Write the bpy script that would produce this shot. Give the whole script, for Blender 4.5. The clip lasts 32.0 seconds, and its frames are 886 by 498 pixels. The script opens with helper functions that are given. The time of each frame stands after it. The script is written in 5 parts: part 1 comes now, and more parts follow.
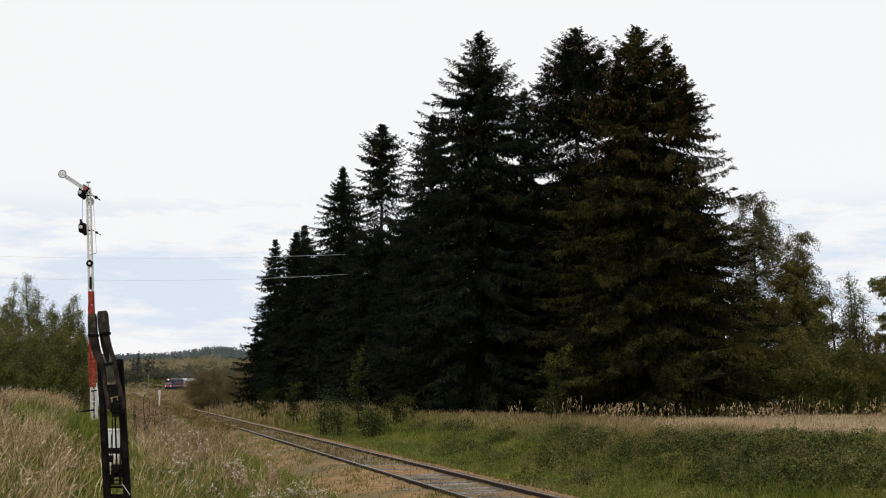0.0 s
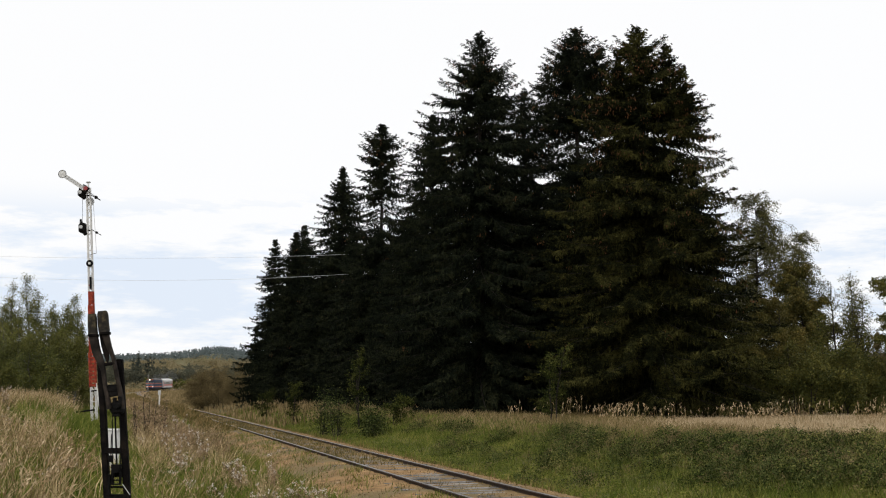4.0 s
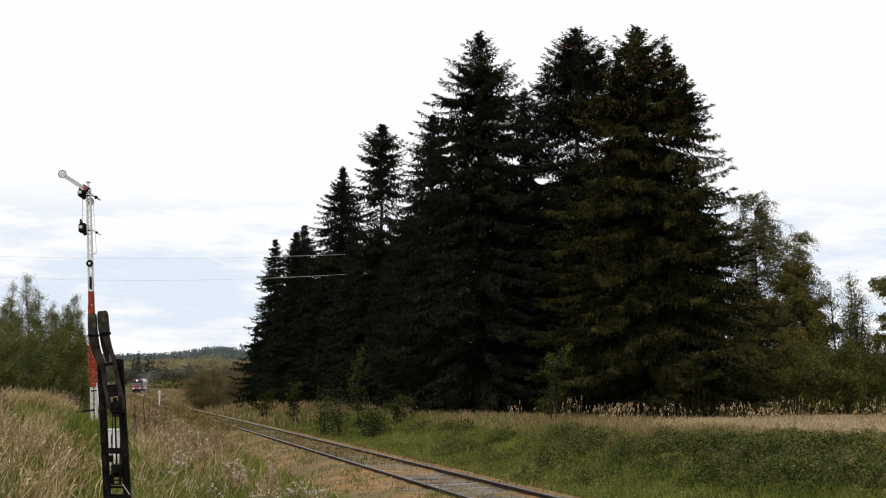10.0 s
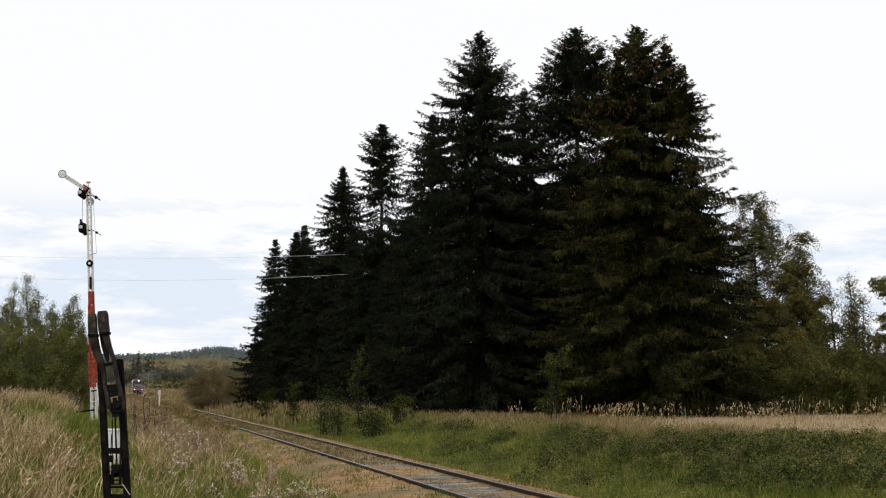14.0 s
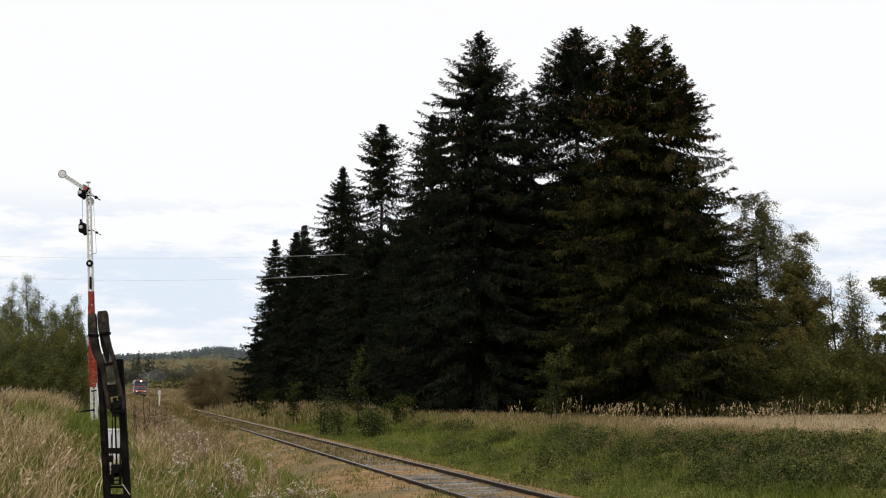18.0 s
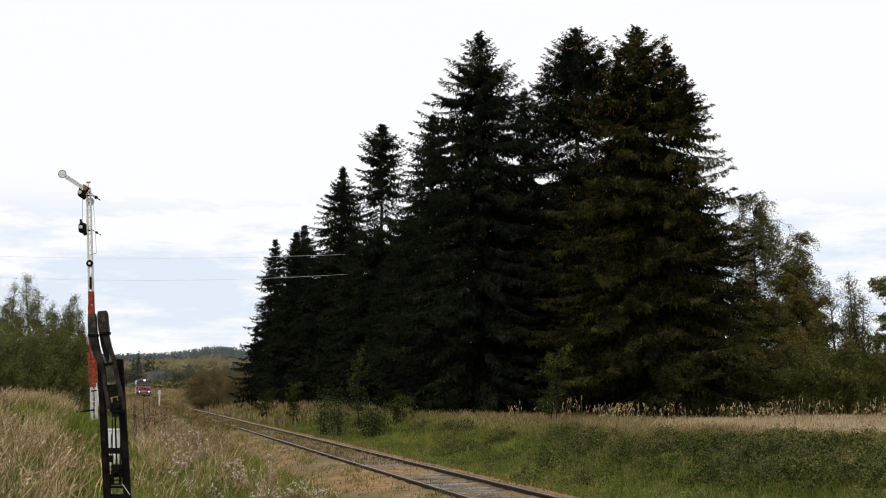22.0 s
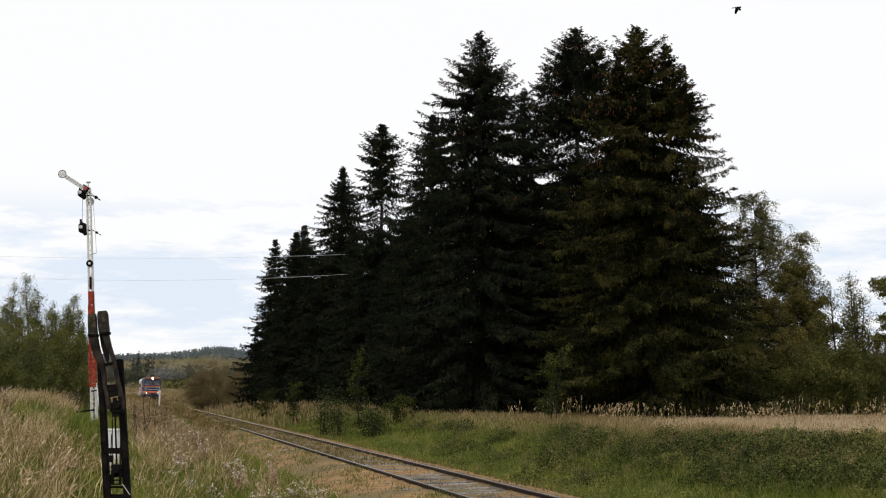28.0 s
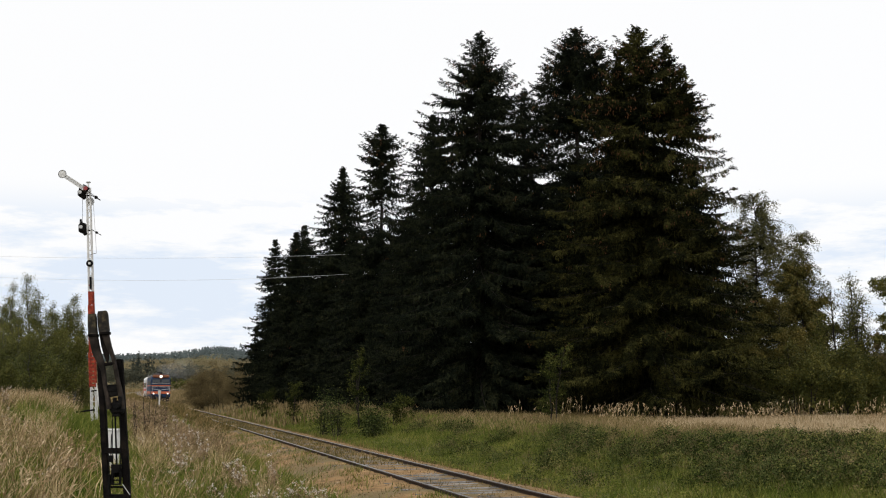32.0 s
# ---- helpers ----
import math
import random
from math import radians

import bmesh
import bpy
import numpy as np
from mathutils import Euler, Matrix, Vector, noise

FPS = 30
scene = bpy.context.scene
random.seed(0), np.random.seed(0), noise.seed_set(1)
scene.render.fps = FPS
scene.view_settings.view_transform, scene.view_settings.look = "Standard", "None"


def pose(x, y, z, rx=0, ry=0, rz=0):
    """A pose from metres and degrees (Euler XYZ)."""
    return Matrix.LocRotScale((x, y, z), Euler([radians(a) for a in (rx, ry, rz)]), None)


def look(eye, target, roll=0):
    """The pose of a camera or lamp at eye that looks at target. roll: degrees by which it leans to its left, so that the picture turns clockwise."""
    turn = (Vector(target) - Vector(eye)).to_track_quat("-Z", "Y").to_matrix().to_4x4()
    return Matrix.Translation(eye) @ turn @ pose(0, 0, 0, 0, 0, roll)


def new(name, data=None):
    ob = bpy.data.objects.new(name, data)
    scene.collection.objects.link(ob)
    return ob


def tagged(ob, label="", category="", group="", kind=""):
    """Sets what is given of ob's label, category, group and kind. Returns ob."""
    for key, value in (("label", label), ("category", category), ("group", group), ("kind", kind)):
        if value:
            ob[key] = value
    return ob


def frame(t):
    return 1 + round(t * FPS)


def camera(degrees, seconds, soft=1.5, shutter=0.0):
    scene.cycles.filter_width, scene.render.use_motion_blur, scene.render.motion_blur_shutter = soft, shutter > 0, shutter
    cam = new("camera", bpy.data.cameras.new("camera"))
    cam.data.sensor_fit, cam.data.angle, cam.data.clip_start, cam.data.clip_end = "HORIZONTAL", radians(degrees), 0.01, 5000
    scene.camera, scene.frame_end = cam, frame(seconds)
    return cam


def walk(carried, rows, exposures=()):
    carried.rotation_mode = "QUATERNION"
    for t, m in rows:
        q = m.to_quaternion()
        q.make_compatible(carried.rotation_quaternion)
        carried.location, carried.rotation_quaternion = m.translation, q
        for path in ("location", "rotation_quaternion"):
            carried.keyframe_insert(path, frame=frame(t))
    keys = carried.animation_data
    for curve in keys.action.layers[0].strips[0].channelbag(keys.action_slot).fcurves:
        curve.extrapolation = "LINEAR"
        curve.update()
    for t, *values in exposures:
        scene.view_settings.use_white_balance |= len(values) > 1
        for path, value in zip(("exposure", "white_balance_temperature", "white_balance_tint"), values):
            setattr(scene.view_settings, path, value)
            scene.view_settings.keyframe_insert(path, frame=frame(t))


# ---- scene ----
PITCH_UP = 249.0 / 2000.0
EYE = (0.0, 0.0, 1.83)
cam = camera(42.8, 32.0, soft=1.1)
SHOT = look(EYE, (0.0, 100.0, 1.83 + 100.0 * PITCH_UP))
walk(cam, [(0.0, SHOT), (32.0, SHOT)], exposures=[(0.0, -0.09), (0.3, -0.025), (0.6, 0.0), (32.0, 0.0)])

# ---- sky and sun ----
world = bpy.data.worlds.new("overcast_sky")
scene.world = world
world.use_nodes = True


def build_sky():
    nt = world.node_tree
    N, L = nt.nodes, nt.links
    N.clear()
    out = N.new("ShaderNodeOutputWorld")
    bg = N.new("ShaderNodeBackground")
    sky = N.new("ShaderNodeTexSky")
    sky.sky_type, sky.sun_disc = "NISHITA", False
    sky.sun_elevation, sky.sun_rotation = radians(38), radians(-150)
    geo = N.new("ShaderNodeTexCoord")
    sep = N.new("ShaderNodeSeparateXYZ")
    L.new(geo.outputs["Generated"], sep.inputs[0])
    # cloud streaks: stretched along the horizon
    mp = N.new("ShaderNodeMapping")
    mp.inputs["Scale"].default_value = (6.5, 6.5, 30.0)
    mp.inputs["Location"].default_value = (0.6, 0.3, 0.15)
    L.new(geo.outputs["Generated"], mp.inputs[0])
    n1 = N.new("ShaderNodeTexNoise")
    n1.inputs["Scale"].default_value, n1.inputs["Detail"].default_value = 1.0, 6.0
    n1.inputs["Roughness"].default_value = 0.62
    L.new(mp.outputs[0], n1.inputs[0])
    cr = N.new("ShaderNodeValToRGB")
    cr.color_ramp.elements[0].position, cr.color_ramp.elements[1].position = 0.45, 0.57
    L.new(n1.outputs[0], cr.inputs[0])
    # thin cover near the horizon, thick white cover above
    el = N.new("ShaderNodeMapRange")
    el.interpolation_type = "SMOOTHSTEP"
    el.inputs["From Min"].default_value, el.inputs["From Max"].default_value = 0.125, 0.178
    L.new(sep.outputs["Z"], el.inputs["Value"])
    mx = N.new("ShaderNodeMath")
    mx.operation = "MAXIMUM"
    L.new(cr.outputs[0], mx.inputs[0])
    L.new(el.outputs[0], mx.inputs[1])
    cloud = N.new("ShaderNodeMix")
    cloud.data_type = "RGBA"
    cloud.inputs["A"].default_value = (0.81, 0.89, 1.01, 1)
    cloud.inputs["B"].default_value = (1.05, 1.05, 1.055, 1)
    L.new(mx.outputs[0], cloud.inputs["Factor"])
    sc = N.new("ShaderNodeVectorMath")
    sc.operation = "SCALE"
    sc.inputs["Scale"].default_value = 0.05
    L.new(sky.outputs[0], sc.inputs[0])
    mix = N.new("ShaderNodeMix")
    mix.data_type = "RGBA"
    mix.inputs["Factor"].default_value = 0.93
    L.new(sc.outputs[0], mix.inputs["A"])
    L.new(cloud.outputs["Result"], mix.inputs["B"])
    L.new(mix.outputs["Result"], bg.inputs["Color"])
    bg.inputs["Strength"].default_value = 1.0
    L.new(bg.outputs[0], out.inputs[0])


build_sky()
sun = new("sun", bpy.data.lights.new("sun", "SUN"))
sun.data.energy, sun.data.angle, sun.data.color = 0.8, radians(20), (1.0, 0.95, 0.86)
sun.matrix_basis = look((-35, -60, 54), (0, 0, 0))


# ---- materials ----
def material(name, colors, rough=0.8, scale=8.0, detail=5.0, bump=0.0, bump_scale=60.0, metal=0.0, island=0.0, objrand=0.0, spec=0.3, stain=None):
    """Colours blended by noise at two scales, with relief; island and objrand shift the blend piece by piece."""
    m = bpy.data.materials.new(name)
    m.use_nodes = True
    nt = m.node_tree
    N, L = nt.nodes, nt.links
    b = N["Principled BSDF"]
    b.inputs["Roughness"].default_value, b.inputs["Metallic"].default_value = rough, metal
    b.inputs["Specular IOR Level"].default_value = spec
    tc = N.new("ShaderNodeTexCoord")
    n1 = N.new("ShaderNodeTexNoise")
    n1.inputs["Scale"].default_value, n1.inputs["Detail"].default_value = scale, detail
    L.new(tc.outputs["Object"], n1.inputs["Vector"])
    fac = n1.outputs[0]
    for amount, node, socket in ((island, "ShaderNodeNewGeometry", "Random Per Island"), (objrand, "ShaderNodeObjectInfo", "Random")):
        if amount:
            g = N.new(node)
            a = N.new("ShaderNodeMath")
            a.operation = "MULTIPLY_ADD"
            a.inputs[1].default_value = amount
            L.new(g.outputs[socket], a.inputs[0])
            s = N.new("ShaderNodeMath")
            s.operation = "SUBTRACT"
            s.inputs[1].default_value = amount / 2
            L.new(fac, s.inputs[0])
            L.new(s.outputs[0], a.inputs[2])
            fac = a.outputs[0]
    r = N.new("ShaderNodeValToRGB")
    el = r.color_ramp.elements
    k = len(colors)
    while len(el) < k:
        el.new(0.5)
    for i, c in enumerate(colors):
        el[i].position = 0.28 + 0.44 * i / max(1, k - 1)
        el[i].color = (*c, 1)
    L.new(fac, r.inputs[0])
    col = r.outputs[0]
    if stain:
        n2 = N.new("ShaderNodeTexNoise")
        n2.inputs["Scale"].default_value, n2.inputs["Detail"].default_value = scale * 0.13, 4.0
        L.new(tc.outputs["Object"], n2.inputs["Vector"])
        r2 = N.new("ShaderNodeValToRGB")
        r2.color_ramp.elements[0].position, r2.color_ramp.elements[1].position = 0.42, 0.6
        L.new(n2.outputs[0], r2.inputs[0])
        mx = N.new("ShaderNodeMix")
        mx.data_type = "RGBA"
        mx.inputs["B"].default_value = (*stain, 1)
        L.new(r2.outputs[0], mx.inputs["Factor"])
        L.new(col, mx.inputs["A"])
        col = mx.outputs["Result"]
    L.new(col, b.inputs["Base Color"])
    if bump:
        n3 = N.new("ShaderNodeTexNoise")
        n3.inputs["Scale"].default_value, n3.inputs["Detail"].default_value = bump_scale, 4.0
        L.new(tc.outputs["Object"], n3.inputs["Vector"])
        bn = N.new("ShaderNodeBump")
        bn.inputs["Strength"].default_value, bn.inputs["Distance"].default_value = bump, 0.02
        L.new(n3.outputs[0], bn.inputs["Height"])
        L.new(bn.outputs[0], b.inputs["Normal"])
    return m


def glow(name, color, strength):
    m = bpy.data.materials.new(name)
    m.use_nodes = True
    b = m.node_tree.nodes["Principled BSDF"]
    b.inputs["Base Color"].default_value = (0.8, 0.8, 0.8, 1)
    b.inputs["Emission Color"].default_value, b.inputs["Emission Strength"].default_value = (*color, 1), strength
    return m


M_SOIL = material("meadow_soil", [(0.085, 0.075, 0.024), (0.13, 0.11, 0.042), (0.20, 0.155, 0.072)], 0.95, 0.9, 8, 0.8, 14, stain=(0.095, 0.085, 0.030))
M_BED = material("sandy_ballast", [(0.15, 0.085, 0.034), (0.28, 0.165, 0.066), (0.40, 0.25, 0.112)], 0.95, 3.0, 9, 1.0, 30, stain=(0.17, 0.125, 0.055))
M_STONE = material("loose_gravel", [(0.12, 0.072, 0.034), (0.28, 0.17, 0.08), (0.44, 0.30, 0.17)], 0.9, 4, 4, island=0.8)
M_RAIL = material("rusted_rail_steel", [(0.018, 0.012, 0.010), (0.035, 0.022, 0.017), (0.05, 0.035, 0.028)], 0.7, 20, 6, 0.3, 90, metal=0.3)
M_RAILTOP = material("worn_rail_head", [(0.16, 0.14, 0.13), (0.34, 0.32, 0.30)], 0.34, 6, 5, metal=0.7)
M_SLEEPER = material("weathered_grey_timber", [(0.07, 0.066, 0.060), (0.15, 0.142, 0.132), (0.28, 0.27, 0.255)], 0.9, 6, 8, 0.8, 40, objrand=0.35)
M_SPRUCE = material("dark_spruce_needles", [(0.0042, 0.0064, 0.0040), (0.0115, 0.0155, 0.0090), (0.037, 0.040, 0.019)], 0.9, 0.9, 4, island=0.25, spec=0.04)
# Warm needles; pale stop paints lit boughs, dark stops their shade, in noise patches.
M_SPRUCE_W = material("warm_spruce_needles_lit_mottle", [(0.004, 0.0054, 0.0020), (0.016, 0.0180, 0.0058), (0.098, 0.090, 0.026)], 0.9, 0.75, 3, island=0.2, spec=0.05)
M_CONE = material("brown_spruce_cones", [(0.10, 0.042, 0.016), (0.19, 0.085, 0.032)], 0.8, 30, 3, island=0.4)
M_BARK = material("rough_dark_bark", [(0.015, 0.012, 0.009), (0.035, 0.028, 0.022)], 0.95, 12, 8, 1.0, 30)
M_BIRCHBARK = material("birch_bark", [(0.025, 0.024, 0.02), (0.07, 0.066, 0.06), (0.24, 0.23, 0.21)], 0.8, 5, 6, 0.3, 30)
M_BIRCH = material("birch_leaves", [(0.045, 0.046, 0.012), (0.080, 0.078, 0.022), (0.14, 0.125, 0.034)], 0.7, 0.8, 4, island=0.45, spec=0.25)
M_BIRCHL = material("young_birch_leaves", [(0.048, 0.057, 0.011), (0.098, 0.108, 0.021), (0.20, 0.18, 0.042)], 0.7, 0.6, 4, island=0.4, spec=0.25)
M_BUSHG = material("olive_bush_leaves", [(0.034, 0.040, 0.008), (0.075, 0.080, 0.016), (0.16, 0.14, 0.030)], 0.75, 0.8, 4, island=0.45, spec=0.2)
M_BUSHB = material("brown_willow_bush", [(0.105, 0.080, 0.032), (0.168, 0.126, 0.054), (0.235, 0.18, 0.084)], 0.9, 0.35, 4, island=0.3)
M_RUSTY = material("turning_olive_brown_leaves", [(0.045, 0.046, 0.010), (0.085, 0.079, 0.017), (0.18, 0.135, 0.032)], 0.75, 0.5, 4, island=0.4, spec=0.2)
M_MIDD = material("dark_grey_green_far_leaves", [(0.046, 0.056, 0.044), (0.062, 0.072, 0.054), (0.085, 0.092, 0.066)], 0.9, 0.12, 5, island=0.2)
M_DRY = material("dry_straw_grass", [(0.14, 0.098, 0.044), (0.34, 0.245, 0.118), (0.60, 0.46, 0.26)], 0.85, 0.7, 4, island=0.5, spec=0.1)
M_DULL = material("dull_straw_grass", [(0.13, 0.098, 0.044), (0.23, 0.168, 0.080), (0.36, 0.265, 0.14)], 0.85, 0.3, 4, island=0.5, spec=0.1)
M_PLUME = material("pale_reed_plumes", [(0.28, 0.18, 0.09), (0.45, 0.32, 0.18), (0.62, 0.48, 0.31)], 0.9, 2, 3, island=0.5)
M_GREEN = material("green_grass", [(0.061, 0.090, 0.012), (0.120, 0.152, 0.023), (0.25, 0.24, 0.058)], 0.75, 0.7, 4, island=0.5, spec=0.1)
M_MIXED = material("fading_grass", [(0.080, 0.075, 0.020), (0.16, 0.12, 0.045), (0.28, 0.20, 0.095)], 0.85, 0.5, 4, island=0.6, spec=0.1)
M_WEEDD = material("dark_leafy_weeds", [(0.016, 0.022, 0.005), (0.038, 0.047, 0.010), (0.095, 0.098, 0.024)], 0.9, 0.8, 4, island=0.5, spec=0.06)
M_WEEDK = material("dark_bank_shrub_leaves", [(0.014, 0.022, 0.005), (0.036, 0.050, 0.012), (0.125, 0.142, 0.048)], 0.9, 1.3, 4, island=0.6, spec=0.06)
M_HAY = material("pale_hay_grass", [(0.26, 0.185, 0.095), (0.42, 0.31, 0.18), (0.58, 0.45, 0.29)], 0.85, 0.5, 4, island=0.5)
M_WEED = material("grey_green_weeds", [(0.050, 0.072, 0.012), (0.11, 0.128, 0.026), (0.23, 0.21, 0.065)], 0.85, 0.6, 4, island=0.5, spec=0.1)
M_FLUFF = material("white_seed_fluff", [(0.42, 0.36, 0.30), (0.76, 0.69, 0.61)], 0.95, 20, 3, island=0.5)
M_STALK = material("brown_stalks", [(0.10, 0.066, 0.036), (0.29, 0.195, 0.11), (0.44, 0.31, 0.19)], 0.9, 3, 3, island=0.5)
# Scrub and ridge conifers: aerial haze is painted in as paler, bluer base colour.
M_FARBROWN = material("hazed_brown_woods", [(0.185, 0.158, 0.085), (0.225, 0.182, 0.098), (0.255, 0.205, 0.112)], 0.95, 0.01, 6, island=0.25)
M_FARGREEN = material("hazed_conifer_woods", [(0.118, 0.146, 0.150), (0.132, 0.160, 0.160), (0.146, 0.172, 0.166)], 0.95, 0.02, 5, island=0.2)
# Leaves beyond the curve, lightened and greyed to paint in distance haze.
M_MIDG = material("hazed_grey_green_leaves", [(0.072, 0.078, 0.054), (0.10, 0.102, 0.068), (0.14, 0.132, 0.082)], 0.9, 0.12, 5, island=0.25)
M_WHITEP = material("chipped_white_paint", [(0.50, 0.49, 0.47), (0.74, 0.73, 0.71), (0.82, 0.81, 0.79)], 0.6, 7, 7, 0.2, 40)
M_REDP = material("faded_red_paint", [(0.10, 0.014, 0.008), (0.29, 0.032, 0.012), (0.44, 0.075, 0.026)], 0.6, 9, 8, 0.2, 40)
M_BLACKP = material("sooty_black_paint", [(0.004, 0.004, 0.004), (0.007, 0.0065, 0.0065), (0.014, 0.012, 0.011)], 0.75, 9, 7, 0.4, 50, spec=0.08)
M_IRON = material("weathered_dark_iron", [(0.0035, 0.003, 0.003), (0.007, 0.006, 0.0058), (0.024, 0.018, 0.014)], 0.8, 7, 8, 0.5, 45, spec=0.06)
M_IRONTOP = material("rusty_iron_tips", [(0.008, 0.007, 0.006), (0.022, 0.018, 0.013), (0.11, 0.085, 0.045)], 0.8, 16, 8, 0.5, 45)
M_WORN = material("worn_brown_iron", [(0.008, 0.007, 0.006), (0.024, 0.019, 0.016), (0.065, 0.050, 0.040)], 0.75, 9, 8, 0.5, 45, spec=0.1)
M_GREYP = material("pale_grey_paint", [(0.46, 0.46, 0.46), (0.62, 0.62, 0.62)], 0.6, 6, 5)
M_LENS = material("dark_red_lens", [(0.25, 0.012, 0.012), (0.35, 0.03, 0.02)], 0.2, 4, 3, spec=0.6)
M_BLUE = material("locomotive_blue_paint", [(0.008, 0.022, 0.055), (0.014, 0.034, 0.082), (0.03, 0.05, 0.10)], 0.55, 1.5, 6, spec=0.12)
M_ORANGE = material("orange_red_stripe", [(0.48, 0.10, 0.04), (0.62, 0.16, 0.07)], 0.5, 2, 5)
M_BROW = material("sooty_orange_brow", [(0.14, 0.05, 0.022), (0.24, 0.09, 0.04)], 0.6, 3, 5)
M_ROOF = material("sooty_grey_roof", [(0.07, 0.065, 0.06), (0.14, 0.13, 0.125)], 0.8, 1.5, 6)
M_GLASS = material("dark_cab_glass", [(0.012, 0.016, 0.022), (0.02, 0.026, 0.034)], 0.1, 2, 2, spec=0.6)
M_UNDER = material("grimy_underframe", [(0.014, 0.013, 0.013), (0.03, 0.027, 0.025)], 0.85, 3, 6)
M_COACH = material("pale_coach_paint", [(0.48, 0.47, 0.47), (0.62, 0.61, 0.61)], 0.5, 1.5, 5)
M_COACHRED = material("coach_red_band", [(0.42, 0.07, 0.06), (0.52, 0.10, 0.08)], 0.5, 2, 5)
M_BIRD = material("black_feathers", [(0.004, 0.004, 0.005), (0.009, 0.009, 0.010)], 0.8, 20, 3, spec=0.1)
M_WIRE = material("dull_aluminium_wire", [(0.70, 0.70, 0.70), (0.8, 0.8, 0.8)], 0.5, 3, 2)
M_POLE = material("grey_pole_timber", [(0.16, 0.15, 0.14), (0.28, 0.27, 0.25)], 0.9, 4, 6)
M_SHEET = material("pale_sheet_roof", [(0.34, 0.36, 0.40), (0.45, 0.47, 0.5)], 0.5, 2, 4)
M_HOUSE = material("dark_plank_wall", [(0.05, 0.042, 0.034), (0.085, 0.07, 0.055)], 0.9, 2, 5)
M_LAMP = glow("headlight", (1.0, 0.90, 0.72), 2.5)
M_LAMPSMALL = glow("marker_light", (1.0, 0.95, 0.86), 2.0)


# ---- building tools ----
def link_mesh(name, me, mat, parent=None, label=""):
    ob = new(name, me)
    if mat is not None:
        me.materials.append(mat)
    if parent is not None:
        ob.parent = parent
    if label:
        ob["label"] = label
    return ob


def part(name, bm, mat, parent=None, label=""):
    me = bpy.data.meshes.new(name)
    bm.to_mesh(me)
    bm.free()
    return link_mesh(name, me, mat, parent, label)


def soup(name, verts, quads, tris, mat, parent=None, label="", smooth=False):
    """One mesh from arrays of quads and triangles."""
    me = bpy.data.meshes.new(name)
    v = np.asarray(verts, dtype=np.float32).reshape(-1, 3)
    if np.ndim(quads) == 2 and np.shape(quads)[1] == 3:
        quads, tris = [], quads
    q = np.asarray(quads, dtype=np.int32).reshape(-1, 4)
    t = np.asarray(tris, dtype=np.int32).reshape(-1, 3)
    me.vertices.add(len(v))
    me.vertices.foreach_set("co", v.ravel())
    me.loops.add(q.size + t.size)
    me.loops.foreach_set("vertex_index", np.concatenate([q.ravel(), t.ravel()]).astype(np.int32))
    me.polygons.add(len(q) + len(t))
    starts = np.concatenate([np.arange(len(q)) * 4, q.size + np.arange(len(t)) * 3]).astype(np.int32)
    me.polygons.foreach_set("loop_start", starts)
    if smooth:
        me.polygons.foreach_set("use_smooth", np.ones(len(q) + len(t), dtype=bool))
    me.update(calc_edges=True)
    return link_mesh(name, me, mat, parent, label)


def box(bm, c, s, rot=None, bevel=0.0):
    r = bmesh.ops.create_cube(bm, size=1.0)
    vs = r["verts"]
    m = Matrix.Translation(c) @ (rot or Matrix()) @ Matrix.Diagonal((*s, 1))
    bmesh.ops.transform(bm, matrix=m, verts=vs)
    if bevel:
        es = list({e for v in vs for e in v.link_edges})
        bmesh.ops.bevel(bm, geom=es, offset=bevel, segments=1, affect="EDGES")
    return bm


def rod(bm, a, b, r0, r1=None, seg=8):
    a, b = Vector(a), Vector(b)
    d = b - a
    r = bmesh.ops.create_cone(bm, cap_ends=True, segments=seg, radius1=r0, radius2=r0 if r1 is None else r1, depth=d.length)
    m = Matrix.Translation((a + b) / 2) @ d.to_track_quat("Z", "Y").to_matrix().to_4x4()
    bmesh.ops.transform(bm, matrix=m, verts=r["verts"])
    return bm


def boxed(name, c, s, mat, parent, rot=None, bevel=0.0, label=""):
    return part(name, box(bmesh.new(), c, s, rot, bevel), mat, parent, label)


def rodded(name, a, b, r, mat, parent, r1=None, seg=8, label=""):
    return part(name, rod(bmesh.new(), a, b, r, r1, seg), mat, parent, label)


def thing(name, m, label, category, group="", kind=""):
    ob = tagged(new(name), label, category, group, kind)
    ob.matrix_basis = m
    return ob


# ---- the plan: track line and ground height ----
def track_x(y):
    y = np.asarray(y, dtype=float)
    return 0.98 - 0.29 * (y - 20.2) + 0.735 * (1 - ease(y, 80, 260)) + 1.0e-5 * np.clip(y - 100.0, 0, 500) ** 2 + 0.00155 * np.clip(y - 352.0, 0, 250) ** 2


def track_z(y):
    """Height of the rail: the line climbs in the distance."""
    r = np.clip(np.asarray(y, dtype=float) - 270.0, 0, 500)
    return np.where(r < 40, 0.0115 * r ** 2 / 80, 0.0115 * (r - 20)) - 0.16 * (1 - ease(y, 170, 300))


def side(x, y):
    """Distance to the right of the track."""
    return (np.asarray(x, dtype=float) - track_x(y)) * 0.9604


def ease(v, a, b):
    t = np.clip((np.asarray(v, dtype=float) - a) / (b - a), 0, 1)
    return t * t * (3 - 2 * t)


